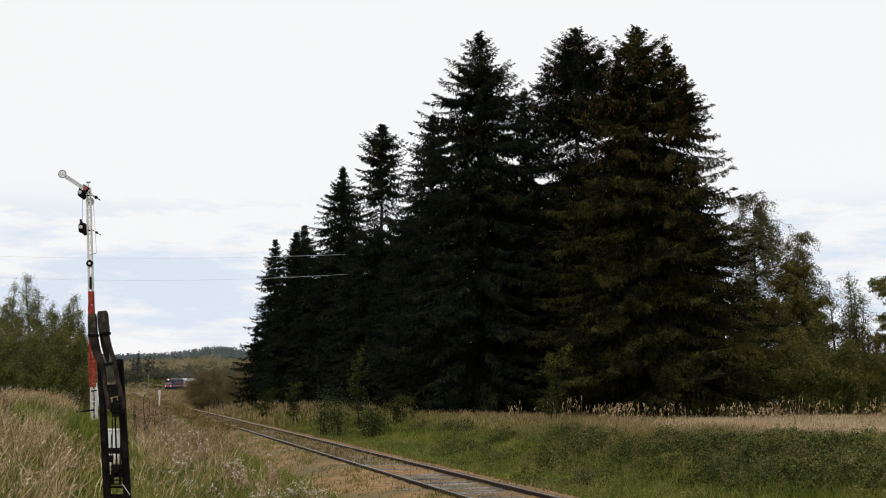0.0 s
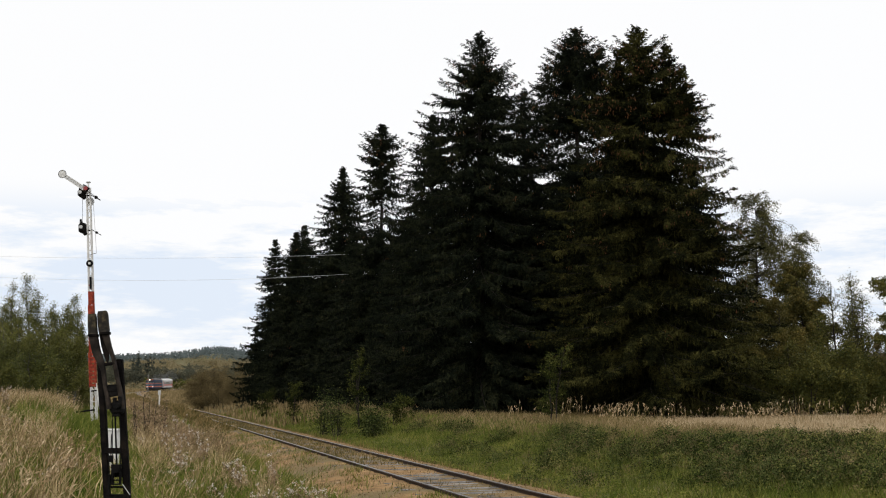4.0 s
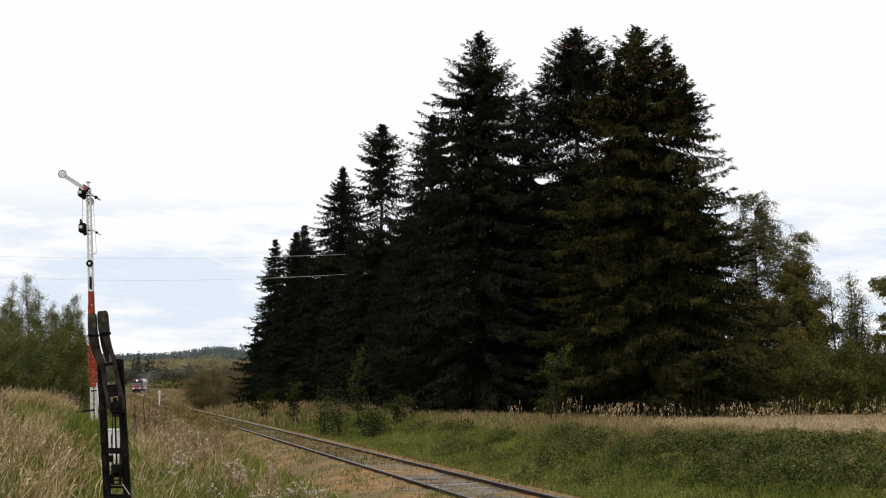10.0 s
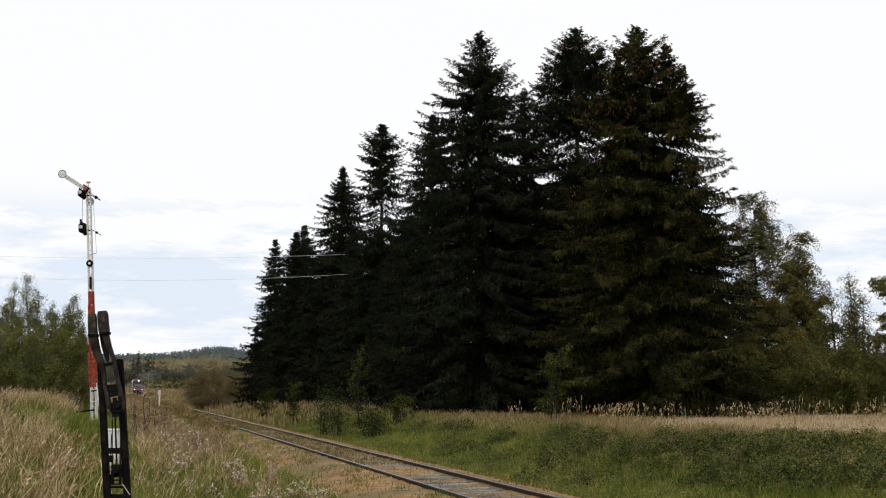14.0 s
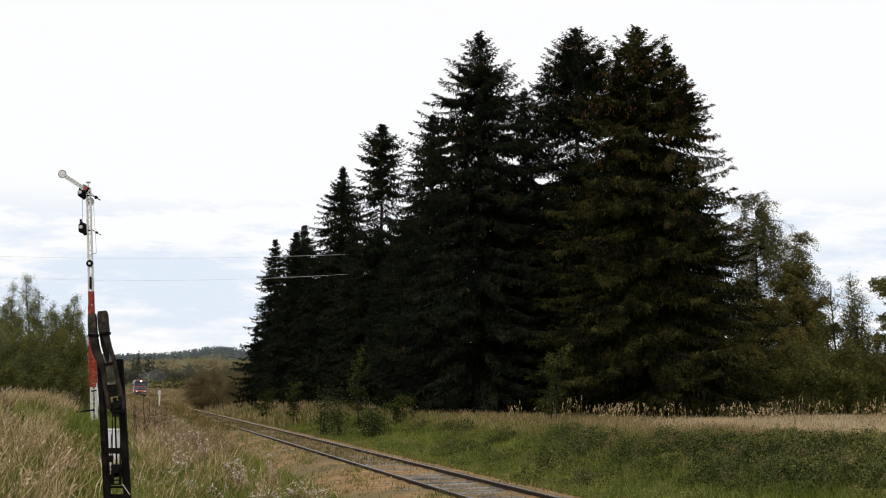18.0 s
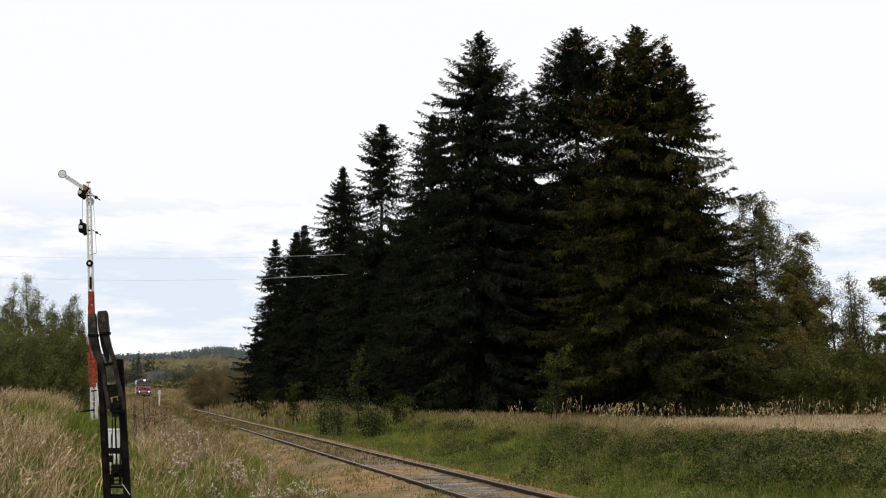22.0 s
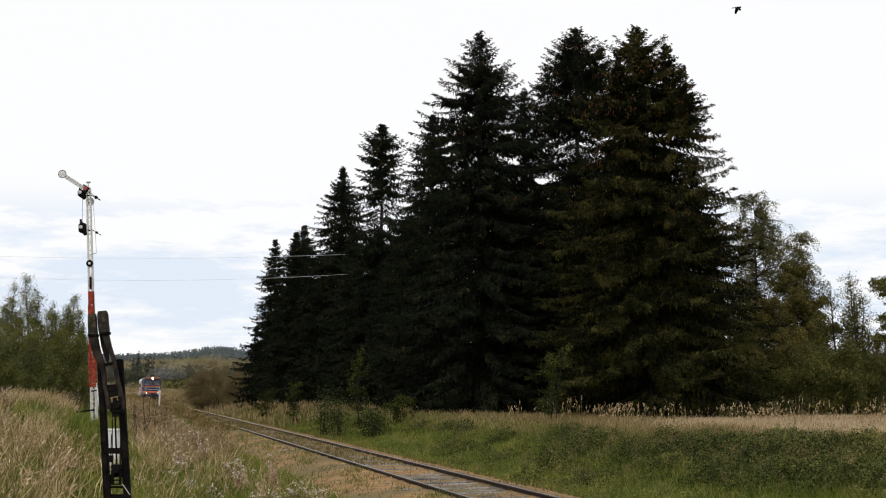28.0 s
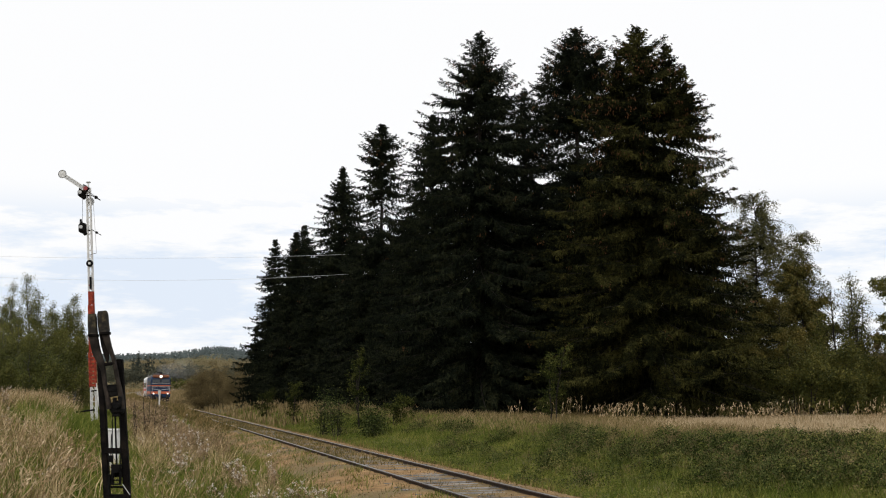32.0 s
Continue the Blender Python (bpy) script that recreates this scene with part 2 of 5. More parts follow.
def ground_z(x, y):
    x, y = np.asarray(x, dtype=float), np.asarray(y, dtype=float)
    u = side(x, y)
    near = 1 - ease(y, 150, 280)
    z = -0.30 - 0.10 * ease(np.abs(u), 1.6, 3.0)
    z = z + near * (0.42 * ease(-u, 4.0, 8.0) + 0.85 * ease(-u, 7.5, 12.5 - 2.2 * ease(y, 30, 46)))
    z = z + near * (-0.22 * ease(u, 2.2, 3.4) + 0.95 * ease(u, 3.4, 9.0))
    z = z + near * 0.42 * np.exp(-((u + 4.1) / 1.1) ** 2) * ease(y, 48, 72)
    rough = np.sin(x * 0.9 + 1.3 * np.sin(y * 0.31)) * np.sin(y * 0.7 + 0.8 * np.sin(x * 0.4))
    z = z + 0.05 * rough * ease(np.abs(u), 3.0, 6.0) * (1 - ease(y, 300, 500))
    hill = np.clip(y - 560.0, 0, 1500) * 0.025 + 16.0 * ease(y, 1600, 2100) + 11.0 * np.exp(-((x + 410.0) / 48.0) ** 2) * ease(y, 1700, 2100)
    hill = hill + ease(y, 700, 1500) * (4.0 * np.sin(x * 0.004 + 1.0) + 2.0 * np.sin(x * 0.011))
    level = 0.16 * ease(np.abs(u), 2.6, 6.5) * (1 - ease(y, 170, 300))
    return z + hill + level + track_z(y)


BED_U = (-3.7, -2.7, -1.5, -0.92, -0.66, 0.0, 0.66, 0.92, 1.5, 2.0, 2.75)
BED_RISE = (-0.06, 0.08, 0.19, 0.222, 0.19, 0.183, 0.19, 0.222, 0.19, 0.10, -0.06)


def surface_z(x, y):
    """Top of the ground or of the sandy bed that lies on it."""
    return ground_z(x, y) + np.maximum(0.0, np.interp(side(x, y), BED_U, BED_RISE))


# ---- ground ----
def build_ground():
    us = np.concatenate([-np.geomspace(2500, 42, 24), np.arange(-40, 40.01, 0.8), np.geomspace(42, 2500, 24)])
    ys = np.concatenate([-np.geomspace(900, 10, 10), np.arange(-8, 140, 1.0), np.geomspace(142, 3200, 70)])
    Y, U = np.meshgrid(ys, us, indexing="ij")
    X = track_x(np.minimum(Y, 700)) + U / 0.9604 + 0.0 * Y
    Z = ground_z(X, Y)
    n, k = Y.shape
    i = np.arange(n * k).reshape(n, k)
    q = np.stack([i[:-1, :-1], i[:-1, 1:], i[1:, 1:], i[1:, :-1]], -1).reshape(-1, 4)
    ob = soup("ground", np.stack([X, Y, Z], -1), q, [], M_SOIL, smooth=True)
    tagged(ob, "meadow ground of earth and short autumn grass rising to hills", "ground", kind="structure")
    # sandy bed under the track, with ragged edges
    rng = np.random.default_rng(4)
    ys = np.concatenate([np.arange(-8, 120, 0.35), np.geomspace(120.3, 640, 220)])
    rag = lambda s: np.convolve(rng.normal(0, 1, len(ys) + 8), np.ones(9) / 3, "valid") * s
    cols = [-3.7 + rag(0.22), np.full(len(ys), -2.7)] + [np.full(len(ys), c) for c in (-1.5, -0.92, -0.66, 0.0, 0.66, 0.92, 1.5)] + [2.0 + rag(0.05), 2.75 + rag(0.2)]
    V = []
    for c, dz in zip(cols, BED_RISE):
        x = track_x(ys) + c / 0.9604
        V.append(np.stack([x, ys, ground_z(x, ys) + dz + (rng.normal(0, 0.012, len(ys)) if dz > 0 else 0)], -1))
    V = np.stack(V, 1)
    n, k = V.shape[:2]
    i = np.arange(n * k).reshape(n, k)
    q = np.stack([i[:-1, :-1], i[:-1, 1:], i[1:, 1:], i[1:, :-1]], -1).reshape(-1, 4)
    tagged(soup("track_bed", V, q, [], M_BED, smooth=True), "worn sandy gravel track bed with sparse weeds", "track bed", kind="structure")


build_ground()


# ---- railway track ----
def build_track():
    track = thing("railway_track", Matrix(), "single railway track with rusty rails on grey timber sleepers", "railway track", kind="structure")
    prof = [(-0.066, -0.18), (0.066, -0.18), (0.066, -0.168), (0.012, -0.15), (0.012, -0.05), (0.036, -0.036), (0.036, -0.004), (-0.036, -0.004), (-0.036, -0.036), (-0.012, -0.05), (-0.012, -0.15), (-0.066, -0.168)]
    ys = np.concatenate([np.arange(-6, 330, 6.0), np.arange(330, 640, 5.0)])
    for sgn in (-1, 1):
        off = sgn * 0.795
        x = track_x(ys) + off / 0.9604
        V = np.stack([np.stack([x + p, ys, track_z(ys) + z], -1) for p, z in prof], 1)
        n, k = V.shape[:2]
        i = np.arange(n * k).reshape(n, k)
        j = np.roll(i, -1, axis=1)
        q = np.stack([i[:-1], j[:-1], j[1:], i[1:]], -1).reshape(-1, 4)
        rail = soup("rail", V, q, [], M_RAIL, track, "rust-brown steel rail")
        V = np.stack([np.stack([x + p, ys, track_z(ys) + z], -1) for p, z in ((-0.034, -0.004), (-0.03, 0.0), (0.03, 0.0), (0.034, -0.004))], 1)
        i = np.arange(len(ys) * 4).reshape(-1, 4)
        q = np.stack([i[:-1, :-1], i[:-1, 1:], i[1:, 1:], i[1:, :-1]], -1).reshape(-1, 4)
        soup("rail_head", V, q, [], M_RAILTOP, rail, "bright worn running surface")
    return track


TRACK = build_track()


# ---- plants ----
def kites(P, D, S, W):
    """Pointed leaves or sprays: base P, way D (with length), side S (unit), half width W. Returns corners and triangles."""
    n = len(P)
    off = S * (1.7 * W)[:, None]
    V = np.stack([P, P + D * 0.45 + off, P + D], 1).reshape(-1, 3)
    return V, np.arange(n * 3).reshape(n, 3)


def unit(a):
    return a / np.maximum(np.linalg.norm(a, axis=-1, keepdims=True), 1e-9)


def tube(points, radii, seg=7):
    """A tapered limb along points."""
    P, R = np.asarray(points, float), np.asarray(radii, float)
    T = unit(np.gradient(P, axis=0))
    ref = np.where(np.abs(T[:, 2:3]) > 0.9, np.array([[1.0, 0, 0]]), np.array([[0, 0, 1.0]]))
    A = unit(np.cross(T, ref))
    B = np.cross(T, A)
    an = np.linspace(0, 2 * np.pi, seg, endpoint=False)
    V = P[:, None] + R[:, None, None] * (A[:, None] * np.cos(an)[None, :, None] + B[:, None] * np.sin(an)[None, :, None])
    i = np.arange(len(P) * seg).reshape(len(P), seg)
    j = np.roll(i, -1, axis=1)
    return V.reshape(-1, 3), np.stack([i[:-1], j[:-1], j[1:], i[1:]], -1).reshape(-1, 4)


def merge(pieces):
    V, Q, n = [], [], 0
    for v, q in pieces:
        V.append(v)
        Q.append(q + n)
        n += len(v)
    return np.concatenate(V), np.concatenate(Q)


def spruce(seed, H, prof, mat, clear=0.6, gap=0.42, dens=1.0, fat=1.0, cones=0, tops=((0.0, 0.0, 0.0),), label="", thin=None):
    """A Norway spruce: whorls of boughs, each with side branchlets that hang in curtains of short needle shoots. prof: bough lengths by the
    share of the height below the tip. tops: side leaders (offset, drop below the tip, width); thin: a stretch of the height with few boughs."""
    rng = np.random.default_rng(seed)
    root = thing("spruce", Matrix(), label, "spruce", "row of spruces")
    zt = np.linspace(-0.4, H * 0.985, 14)
    wob = np.cumsum(rng.normal(0, 0.03, (14, 2)), 0)
    V, Q = tube(np.column_stack([wob[:, 0] + tops[0][0] * np.clip(zt / H, 0, 1) ** 2, wob[:, 1], zt]), 0.016 * H * (1 - zt / H * 0.96) * 0.8 + 0.015)
    soup("trunk", V, Q, [], M_BARK, root, "rough dark trunk", smooth=True)
    pf, pr = np.array(prof).T
    rich = cones > 100
    roots, ways, lens, hangs, wood, fill, fillway, tips = [], [], [], [], [], [], [], []
    for dx, drop, wide in tops:
        z = clear if not drop else (H - drop) * 0.80
        ht = H - drop
        phase, lobes = rng.uniform(0, 6.28), rng.uniform(0.04, 0.12)
        while z < ht - 0.10:
            f = 1 - z / H
            ff = 1 - z / ht
            sparse = bool(thin and thin[0] < f < thin[1])
            nb = 5 if sparse else rng.integers(5, 9) + (1 if rich else 0)
            az0 = rng.uniform(0, 6.28)
            surge = rng.uniform(0.92, 1.12)
            ox = np.interp(z, zt, wob[:, 0]) + (dx if drop else dx * np.clip(z / H, 0, 1) ** 2)
            oy = np.interp(z, zt, wob[:, 1])
            for b in range(nb):
                az = az0 + b * 6.283 / nb + rng.normal(0, 0.3)
                L = np.interp(ff, pf, pr) * rng.uniform(0.74, 1.06) * surge * (1 + lobes * np.sin(2 * az + phase))
                L = max(0.12, L * (wide if drop else 1.0))
                a = rng.normal(0.26 - 0.78 * min(1, f * 3.2), 0.12)
                up = rng.uniform(0.10, 0.34)
                bend = rng.normal(0, 0.16)
                z0 = z + rng.normal(0, 0.10 + 0.2 * min(1, 3 * f))

                def along(t):
                    az_t = az + bend * t
                    return np.column_stack([ox + np.cos(az_t) * L * t, oy + np.sin(az_t) * L * t, z0 + L * (a * t + up * t * t)])
                m = max(4, int(L * dens * (8 if sparse else 10.5)))
                t = 0.10 + 0.90 * ((np.arange(m) + rng.uniform(0, 1, m)) / m) ** 0.85
                out = np.column_stack([np.cos(az + bend * t), np.sin(az + bend * t), np.zeros(m)])
                lat = np.column_stack([-out[:, 1], out[:, 0], np.zeros(m)]) * np.where(np.arange(m) % 2, 1.0, -1.0)[:, None]
                way = out * rng.uniform(0.35, 0.9, (m, 1)) + lat * rng.uniform(0.35, 1.0, (m, 1))
                end = t > 0.94
                way[end] = out[end] + rng.normal(0, 0.25, (end.sum(), 3)) + np.array([0, 0, 0.25])
                roots.append(along(t))
                ways.append(unit(way))
                lens.append((0.07 + 0.09 * min(1.0, L) + (0.23 if rich else 0.20) * min(L, 4.2) * (1.14 - t)) * rng.uniform(0.7, 1.3, m))
                hangs.append(np.where(end, 0.15, (0.08 + 0.92 * min(1, f * 2.6)) * rng.uniform(0.5, 1.25, m)))
                if L > 1.4 and f > 0.03:
                    tips.append(along(np.array([rng.uniform(0.72, 0.95)]))[0])
                k = int(1 + 2.5 * L) if sparse else int(3 + 14.0 * L)
                tf = rng.uniform(0.04, 0.6 if rich else 0.7, k)
                fill.append(along(tf) + rng.normal(0, 0.09, (k, 3)))
                fillway.append(np.column_stack([rng.normal(0, 0.5, k), rng.normal(0, 0.5, k), -np.ones(k)]) * (np.minimum(0.42, 0.18 + 0.10 * L) * rng.uniform(0.5, 1.1, k))[:, None])
                if L > 0.7 and (b % 2 == 0 or sparse):
                    wood.append(tube(along(np.linspace(0, 0.85, 5)), 0.007 + 0.006 * L * (1 - np.linspace(0, 0.85, 5)), 3))
            z += gap * (0.78 if rich else 0.88) * rng.uniform(0.6, 1.4) * (0.45 + 0.55 * min(1, 4 * f))
        if drop:
            wood.append(tube(np.array([(dx * 0.3, 0, H * 0.72), (dx * 0.8, 0, (H - drop) * 0.82), (dx, 0, H - drop)]), np.array([0.07, 0.05, 0.01]), 4))
    P0, W, Ln, Hg = np.concatenate(roots), np.concatenate(ways), np.concatenate(lens)[:, None], np.concatenate(hangs)[:, None]
    n = len(P0)
    down = np.array([0, 0, 1.0])
    A1 = W * (1 - 0.35 * Hg) - down * 0.30 * Hg
    A2 = W * np.maximum(0.1, 1 - 0.85 * Hg) - down * 1.0 * Hg
    P1 = P0 + A1 * Ln * 0.5
    P2 = P1 + A2 * Ln * 0.5
    out = []
    for a, b in ((P0, P1), (P1, P2)):
        D = b - a
        out.append(kites(a, D * 1.15, unit(np.cross(D, rng.normal(0, 1, D.shape))), np.full(n, 0.026 * fat)))
    K = 9 if rich else 7
    for j in range(K):
        w = (j + rng.uniform(0, 1, (n, 1))) / K
        P = np.where(w < 0.5, P0 + (P1 - P0) * w * 2, P1 + (P2 - P1) * (w * 2 - 1))
        A = unit(np.where(w < 0.5, A1, A2))
        S = unit(np.cross(A, down + rng.normal(0, 0.45, A.shape)))
        D = unit(A * 0.8 + S * (1.0 if j % 2 else -1.0) * rng.uniform(0.4, 1.0, (n, 1)) + rng.normal(0, 0.22, A.shape))
        ln = (0.075 + 0.20 * Ln[:, 0] * (1.05 - 0.6 * w[:, 0])) * rng.uniform(0.7, 1.35, n) * fat ** 0.5
        out.append(kites(P, D * ln[:, None], unit(np.cross(D, rng.normal(0, 1, D.shape))), (0.023 + 0.016 * rng.uniform(size=n)) * fat))
    # inner sprays that close the crown
    FB, FD = np.concatenate(fill), np.concatenate(fillway)
    fl = np.linalg.norm(FD, axis=1)
    out.append(kites(FB, FD, unit(np.cross(FD, rng.normal(0, 1, FD.shape))), fl * rng.uniform(0.11, 0.19, len(FB)) * fat ** 0.5))
    V, Q = merge(out)
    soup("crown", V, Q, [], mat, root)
    V, Q = merge(wood)
    tagged(soup("bough_wood", V, Q, [], M_BARK, root, "dark bare bough wood"), kind="stuff")
    if cones:
        tips = np.array(tips)
        w = np.clip(tips[:, 2] / H, 0.01, 1) ** 2.2
        pick = rng.choice(len(tips), min(cones, len(tips) // 2), replace=False, p=w / w.sum())
        P = np.repeat(tips[pick], 8, axis=0) + rng.normal(0, 1, (len(pick) * 8, 3)) * np.array([0.15, 0.15, 0.09]) - np.array([0, 0, 0.08])
        n = len(P)
        Dc = np.column_stack([rng.normal(0, 0.02, (n, 2)), -rng.uniform(0.11, 0.17, n)])
        v1 = kites(P, Dc, np.tile([1.0, 0, 0], (n, 1)), np.full(n, 0.022))
        v2 = kites(P, Dc, np.tile([0, 1.0, 0], (n, 1)), np.full(n, 0.022))
        V, Q = merge([v1, v2])
        tagged(soup("cone_cluster", V, Q, [], M_CONE, root, "hanging brown cones"), kind="stuff")
    return root


def broadleaf(name, seed, H, R, mat, leaf=0.09, count=9000, droop=0.5, clear=0.15, stems=1, bark=None, airy=0.0, label="", category="tree", group="", shape=0.8, cap=0.12, loose=0.0, limbs=3.2):
    """A birch or bush: forking limbs with drooping twigs, hung with small leaves."""
    rng = np.random.default_rng(seed)
    root = thing(name, Matrix(), label, category, group)
    wood, tips = [], []
    for s in range(stems):
        sx, sy = (0, 0) if stems == 1 else rng.normal(0, R * 0.33, 2)
        h = H * (1.0 if s == 0 else rng.uniform(0.55, 0.95))
        k = 9
        zt = np.linspace(-0.3, h, k)
        path = np.column_stack([sx + np.cumsum(rng.normal(0, 0.012 * H, k)) + sx * 0.5 * zt / H, sy + np.cumsum(rng.normal(0, 0.012 * H, k)), zt])
        path[:, :2] -= path[0, :2] - np.array([sx * 0.3, sy * 0.3])
        wood.append(tube(path, (0.011 * h) * (1 - zt / h * 0.93) + 0.006, 6))
        nl = int(h * limbs) + 8
        for i in range(nl):
            f = rng.uniform(clear, 1.0) ** 0.9
            p0 = np.array([np.interp(f * h, zt, path[:, j]) for j in range(3)])
            g = (f - clear) / (1 - clear)
            swell = (1 - g) ** -shape if shape < 0 else np.sin(np.pi * min(1, 0.18 + 0.82 * g)) ** shape
            L = R / (1 if stems == 1 else 1.5) * (swell * 0.9 + cap) * rng.uniform(0.55, 1.1)
            az = rng.uniform(0, 6.283)
            t = np.linspace(0, 1, 6)
            rise = rng.uniform(0.4, 1.1)
            pts = np.column_stack([p0[0] + np.cos(az) * L * t, p0[1] + np.sin(az) * L * t, p0[2] + L * (rise * t - droop * 0.9 * t * t)])
            wood.append(tube(pts, 0.006 * h * 0.4 * (1 - t * 0.9) * min(1, L) + 0.004, 3))
            m = max(3, int(L * 4.5))
            for j in range(m):
                tj = rng.uniform(0.12, 1.0)
                q = np.array([np.interp(tj, t, pts[:, c]) for c in range(3)])
                tips.append((*q, az + rng.normal(0, 0.7), min(L, 2.2) * rng.uniform(0.25, 0.6)))
    tips = np.array(tips)
    per = max(3, int(count / len(tips)))
    t = rng.uniform(0.0, 1.0, (len(tips), per))
    az, ln = tips[:, 3:4], tips[:, 4:5]
    hx = np.cos(az) * ln * t * (1 - droop * 0.6)
    hy = np.sin(az) * ln * t * (1 - droop * 0.6)
    hz = ln * (0.25 * t - droop * 1.7 * t * t)
    sp = 0.06 + loose + 0.05 * ln
    P = np.stack([tips[:, 0:1] + hx, tips[:, 1:2] + hy, tips[:, 2:3] + hz], -1) + rng.normal(0, 1, (len(tips), per, 3)) * sp[..., None]
    P = P.reshape(-1, 3)
    if airy:
        P = P[rng.uniform(size=len(P)) > airy]
    if shape < 0:
        P = P[rng.uniform(size=len(P)) > 0.8 * ease(P[:, 2], 0.55 * H, 0.95 * H)]
    P = P[P[:, 2] > 0.1]
    n = len(P)
    D = unit(rng.normal(0, 1, (n, 3)) - np.array([0, 0, 0.5]))
    S = unit(np.cross(D, rng.normal(0, 1, (n, 3))))
    sz = leaf * rng.uniform(0.6, 1.3, n)
    V, Q = kites(P, D * sz[:, None], S, sz * 0.36)
    soup("crown", V, Q, [], mat, root)
    V, Q = merge(wood)
    soup("trunk", V, Q, [], bark or M_BIRCHBARK, root, smooth=True)
    return root


def spot(px, py, d):
    """The place at distance d along the ground whose bearing and height angle in the view are px and py."""
    c, sn = math.cos(math.atan(PITCH_UP)), math.sin(math.atan(PITCH_UP))
    k = d / (2000.0 * c - (441.0 - py) * sn)
    return Vector(((px - 784.0) * k, d, EYE[2] + (2000.0 * sn + (441.0 - py) * c) * k))


def at_pixel(px, d, py=720.0):
    """Plan point at distance d along the ground in the bearing px of the view."""
    p = spot(px, py, d)
    return p.x, p.y


def on_ground(px, py, near=12.0, far=140.0):
    """Where the sight line through (px, py) meets the ground."""
    for i in range(400):
        d = near * (far / near) ** (i / 399)
        p = spot(px, py, d)
        if p.z < float(ground_z(p.x, p.y)):
            break
    return p.x, p.y, p.z


def set_on(ob, x, y, sink=0.0, rz=0.0):
    ob.matrix_basis = pose(x, y, float(ground_z(x, y)) - sink, 0, 0, rz)
    return ob


def grown(px, py, d):
    """Height over the ground of a tip seen at (px, py), at depth d."""
    p = spot(px, py, d)
    return p.z - float(ground_z(p.x, p.y))


WIDE = [(0, 0.05), (0.02, 0.45), (0.05, 1.0), (0.125, 2.1), (0.175, 3.1), (0.27, 3.9), (0.36, 4.8), (0.5, 5.5), (0.64, 6.3), (0.73, 6.7), (0.85, 6.6), (1.0, 6.0)]
ROUND = [(0, 0.05), (0.012, 0.25), (0.03, 0.65), (0.06, 1.25), (0.12, 2.3), (0.21, 3.6), (0.30, 4.3), (0.48, 5.0), (0.7, 5.9), (1.0, 5.6)]
KNOTTY = [(0, 0.05), (0.012, 0.3), (0.03, 0.8), (0.05, 1.5), (0.1, 2.5), (0.2, 2.8), (0.4, 4.2), (0.8, 5.5), (1.0, 5.2)]
LEAN = [(0, 0.05), (0.015, 0.25), (0.04, 0.65), (0.075, 1.5), (0.13, 1.8), (0.2, 2.2), (0.3, 2.5), (0.5, 3.9), (0.8, 5.3), (1.0, 5.0)]
SLIM = [(0, 0.06), (0.05, 0.5), (0.1, 1.2), (0.19, 2.5), (0.25, 3.0), (0.4, 4.1), (0.8, 5.6), (1.0, 5.4)]
SPIRE = [(0, 0.06), (0.06, 0.45), (0.115, 1.05), (0.24, 2.1), (0.42, 2.6), (0.55, 3.4), (0.71, 4.4), (0.86, 4.9), (1.0, 4.9)]
ONE = ((0, 0, 0),)
SPRUCES = [
    # tip x, tip y, depth, shape, cones, density, twig width, side leaders, thin stretch
    (1142, 46, 62, WIDE, 700, 1.35, 1.0, ((-0.6, 0, 0), (1.1, 0.95, 0.55), (2.0, 2.2, 0.5), (-1.6, 1.5, 0.55)), None),
    (1014, 52, 72, KNOTTY, 90, 0.9, 1.15, ((0, 0, 0), (1.6, 1.2, 0.55), (-1.9, 2.4, 0.6)), (0.27, 0.32)),
    (848, 60, 68, ROUND, 40, 1.1, 1.1, ONE, None),
    (928, 156, 75, SLIM, 40, 0.85, 1.2, ONE, None),
    (762, 204, 78, SLIM, 0, 0.8, 1.2, ONE, None),
    (675, 220, 88, LEAN, 20, 0.8, 1.35, ONE, (0.24, 0.38)),
    (608, 296, 104, SLIM, 0, 0.75, 1.6, ONE, None),
    (541, 398, 112, SLIM, 10, 0.65, 1.7, ((0, 0, 0), (-0.8, 0.5, 0.7)), None),
    (524, 410, 118, SPIRE, 0, 0.65, 1.7, ONE, None),
    (488, 423, 126, SPIRE, 10, 0.7, 1.8, ONE, None),
    (725, 385, 82, ROUND, 0, 0.65, 1.4, ONE, None),
    (1226, 275, 71, SLIM, 0, 0.8, 1.3, ONE, None),
    (1000, 310, 69, ROUND, 0, 0.7, 1.3, ONE, None),
    (905, 330, 70, SLIM, 0, 0.65, 1.3, ONE, None),
    (1085, 250, 74, ROUND, 0, 0.65, 1.3, ONE, None),
    (632, 430, 98, ROUND, 0, 0.6, 1.6, ONE, None),
    (575, 450, 108, ROUND, 0, 0.6, 1.7, ONE, None),
    (510, 500, 122, SLIM, 0, 0.6, 1.8, ONE, None),
    (455, 575, 135, SPIRE, 0, 0.6, 1.9, ONE, None),
]


def build_spruces():
    for i, (px, py, d, prof, cones, dens, fat, tops, thin) in enumerate(SPRUCES):
        x, y = at_pixel(px, d, py)
        H = grown(px, py, d)
        lab = "tall old spruce with drooping boughs and brown cones" if cones > 100 else "tall dark green spruce in a dense row"
        k = min(1.0, H / 21.0)
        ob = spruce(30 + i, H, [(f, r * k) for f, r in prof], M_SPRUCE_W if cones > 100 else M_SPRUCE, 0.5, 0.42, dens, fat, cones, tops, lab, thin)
        set_on(ob, x, y, 0.05, 0)


build_spruces()


SWAYING = []


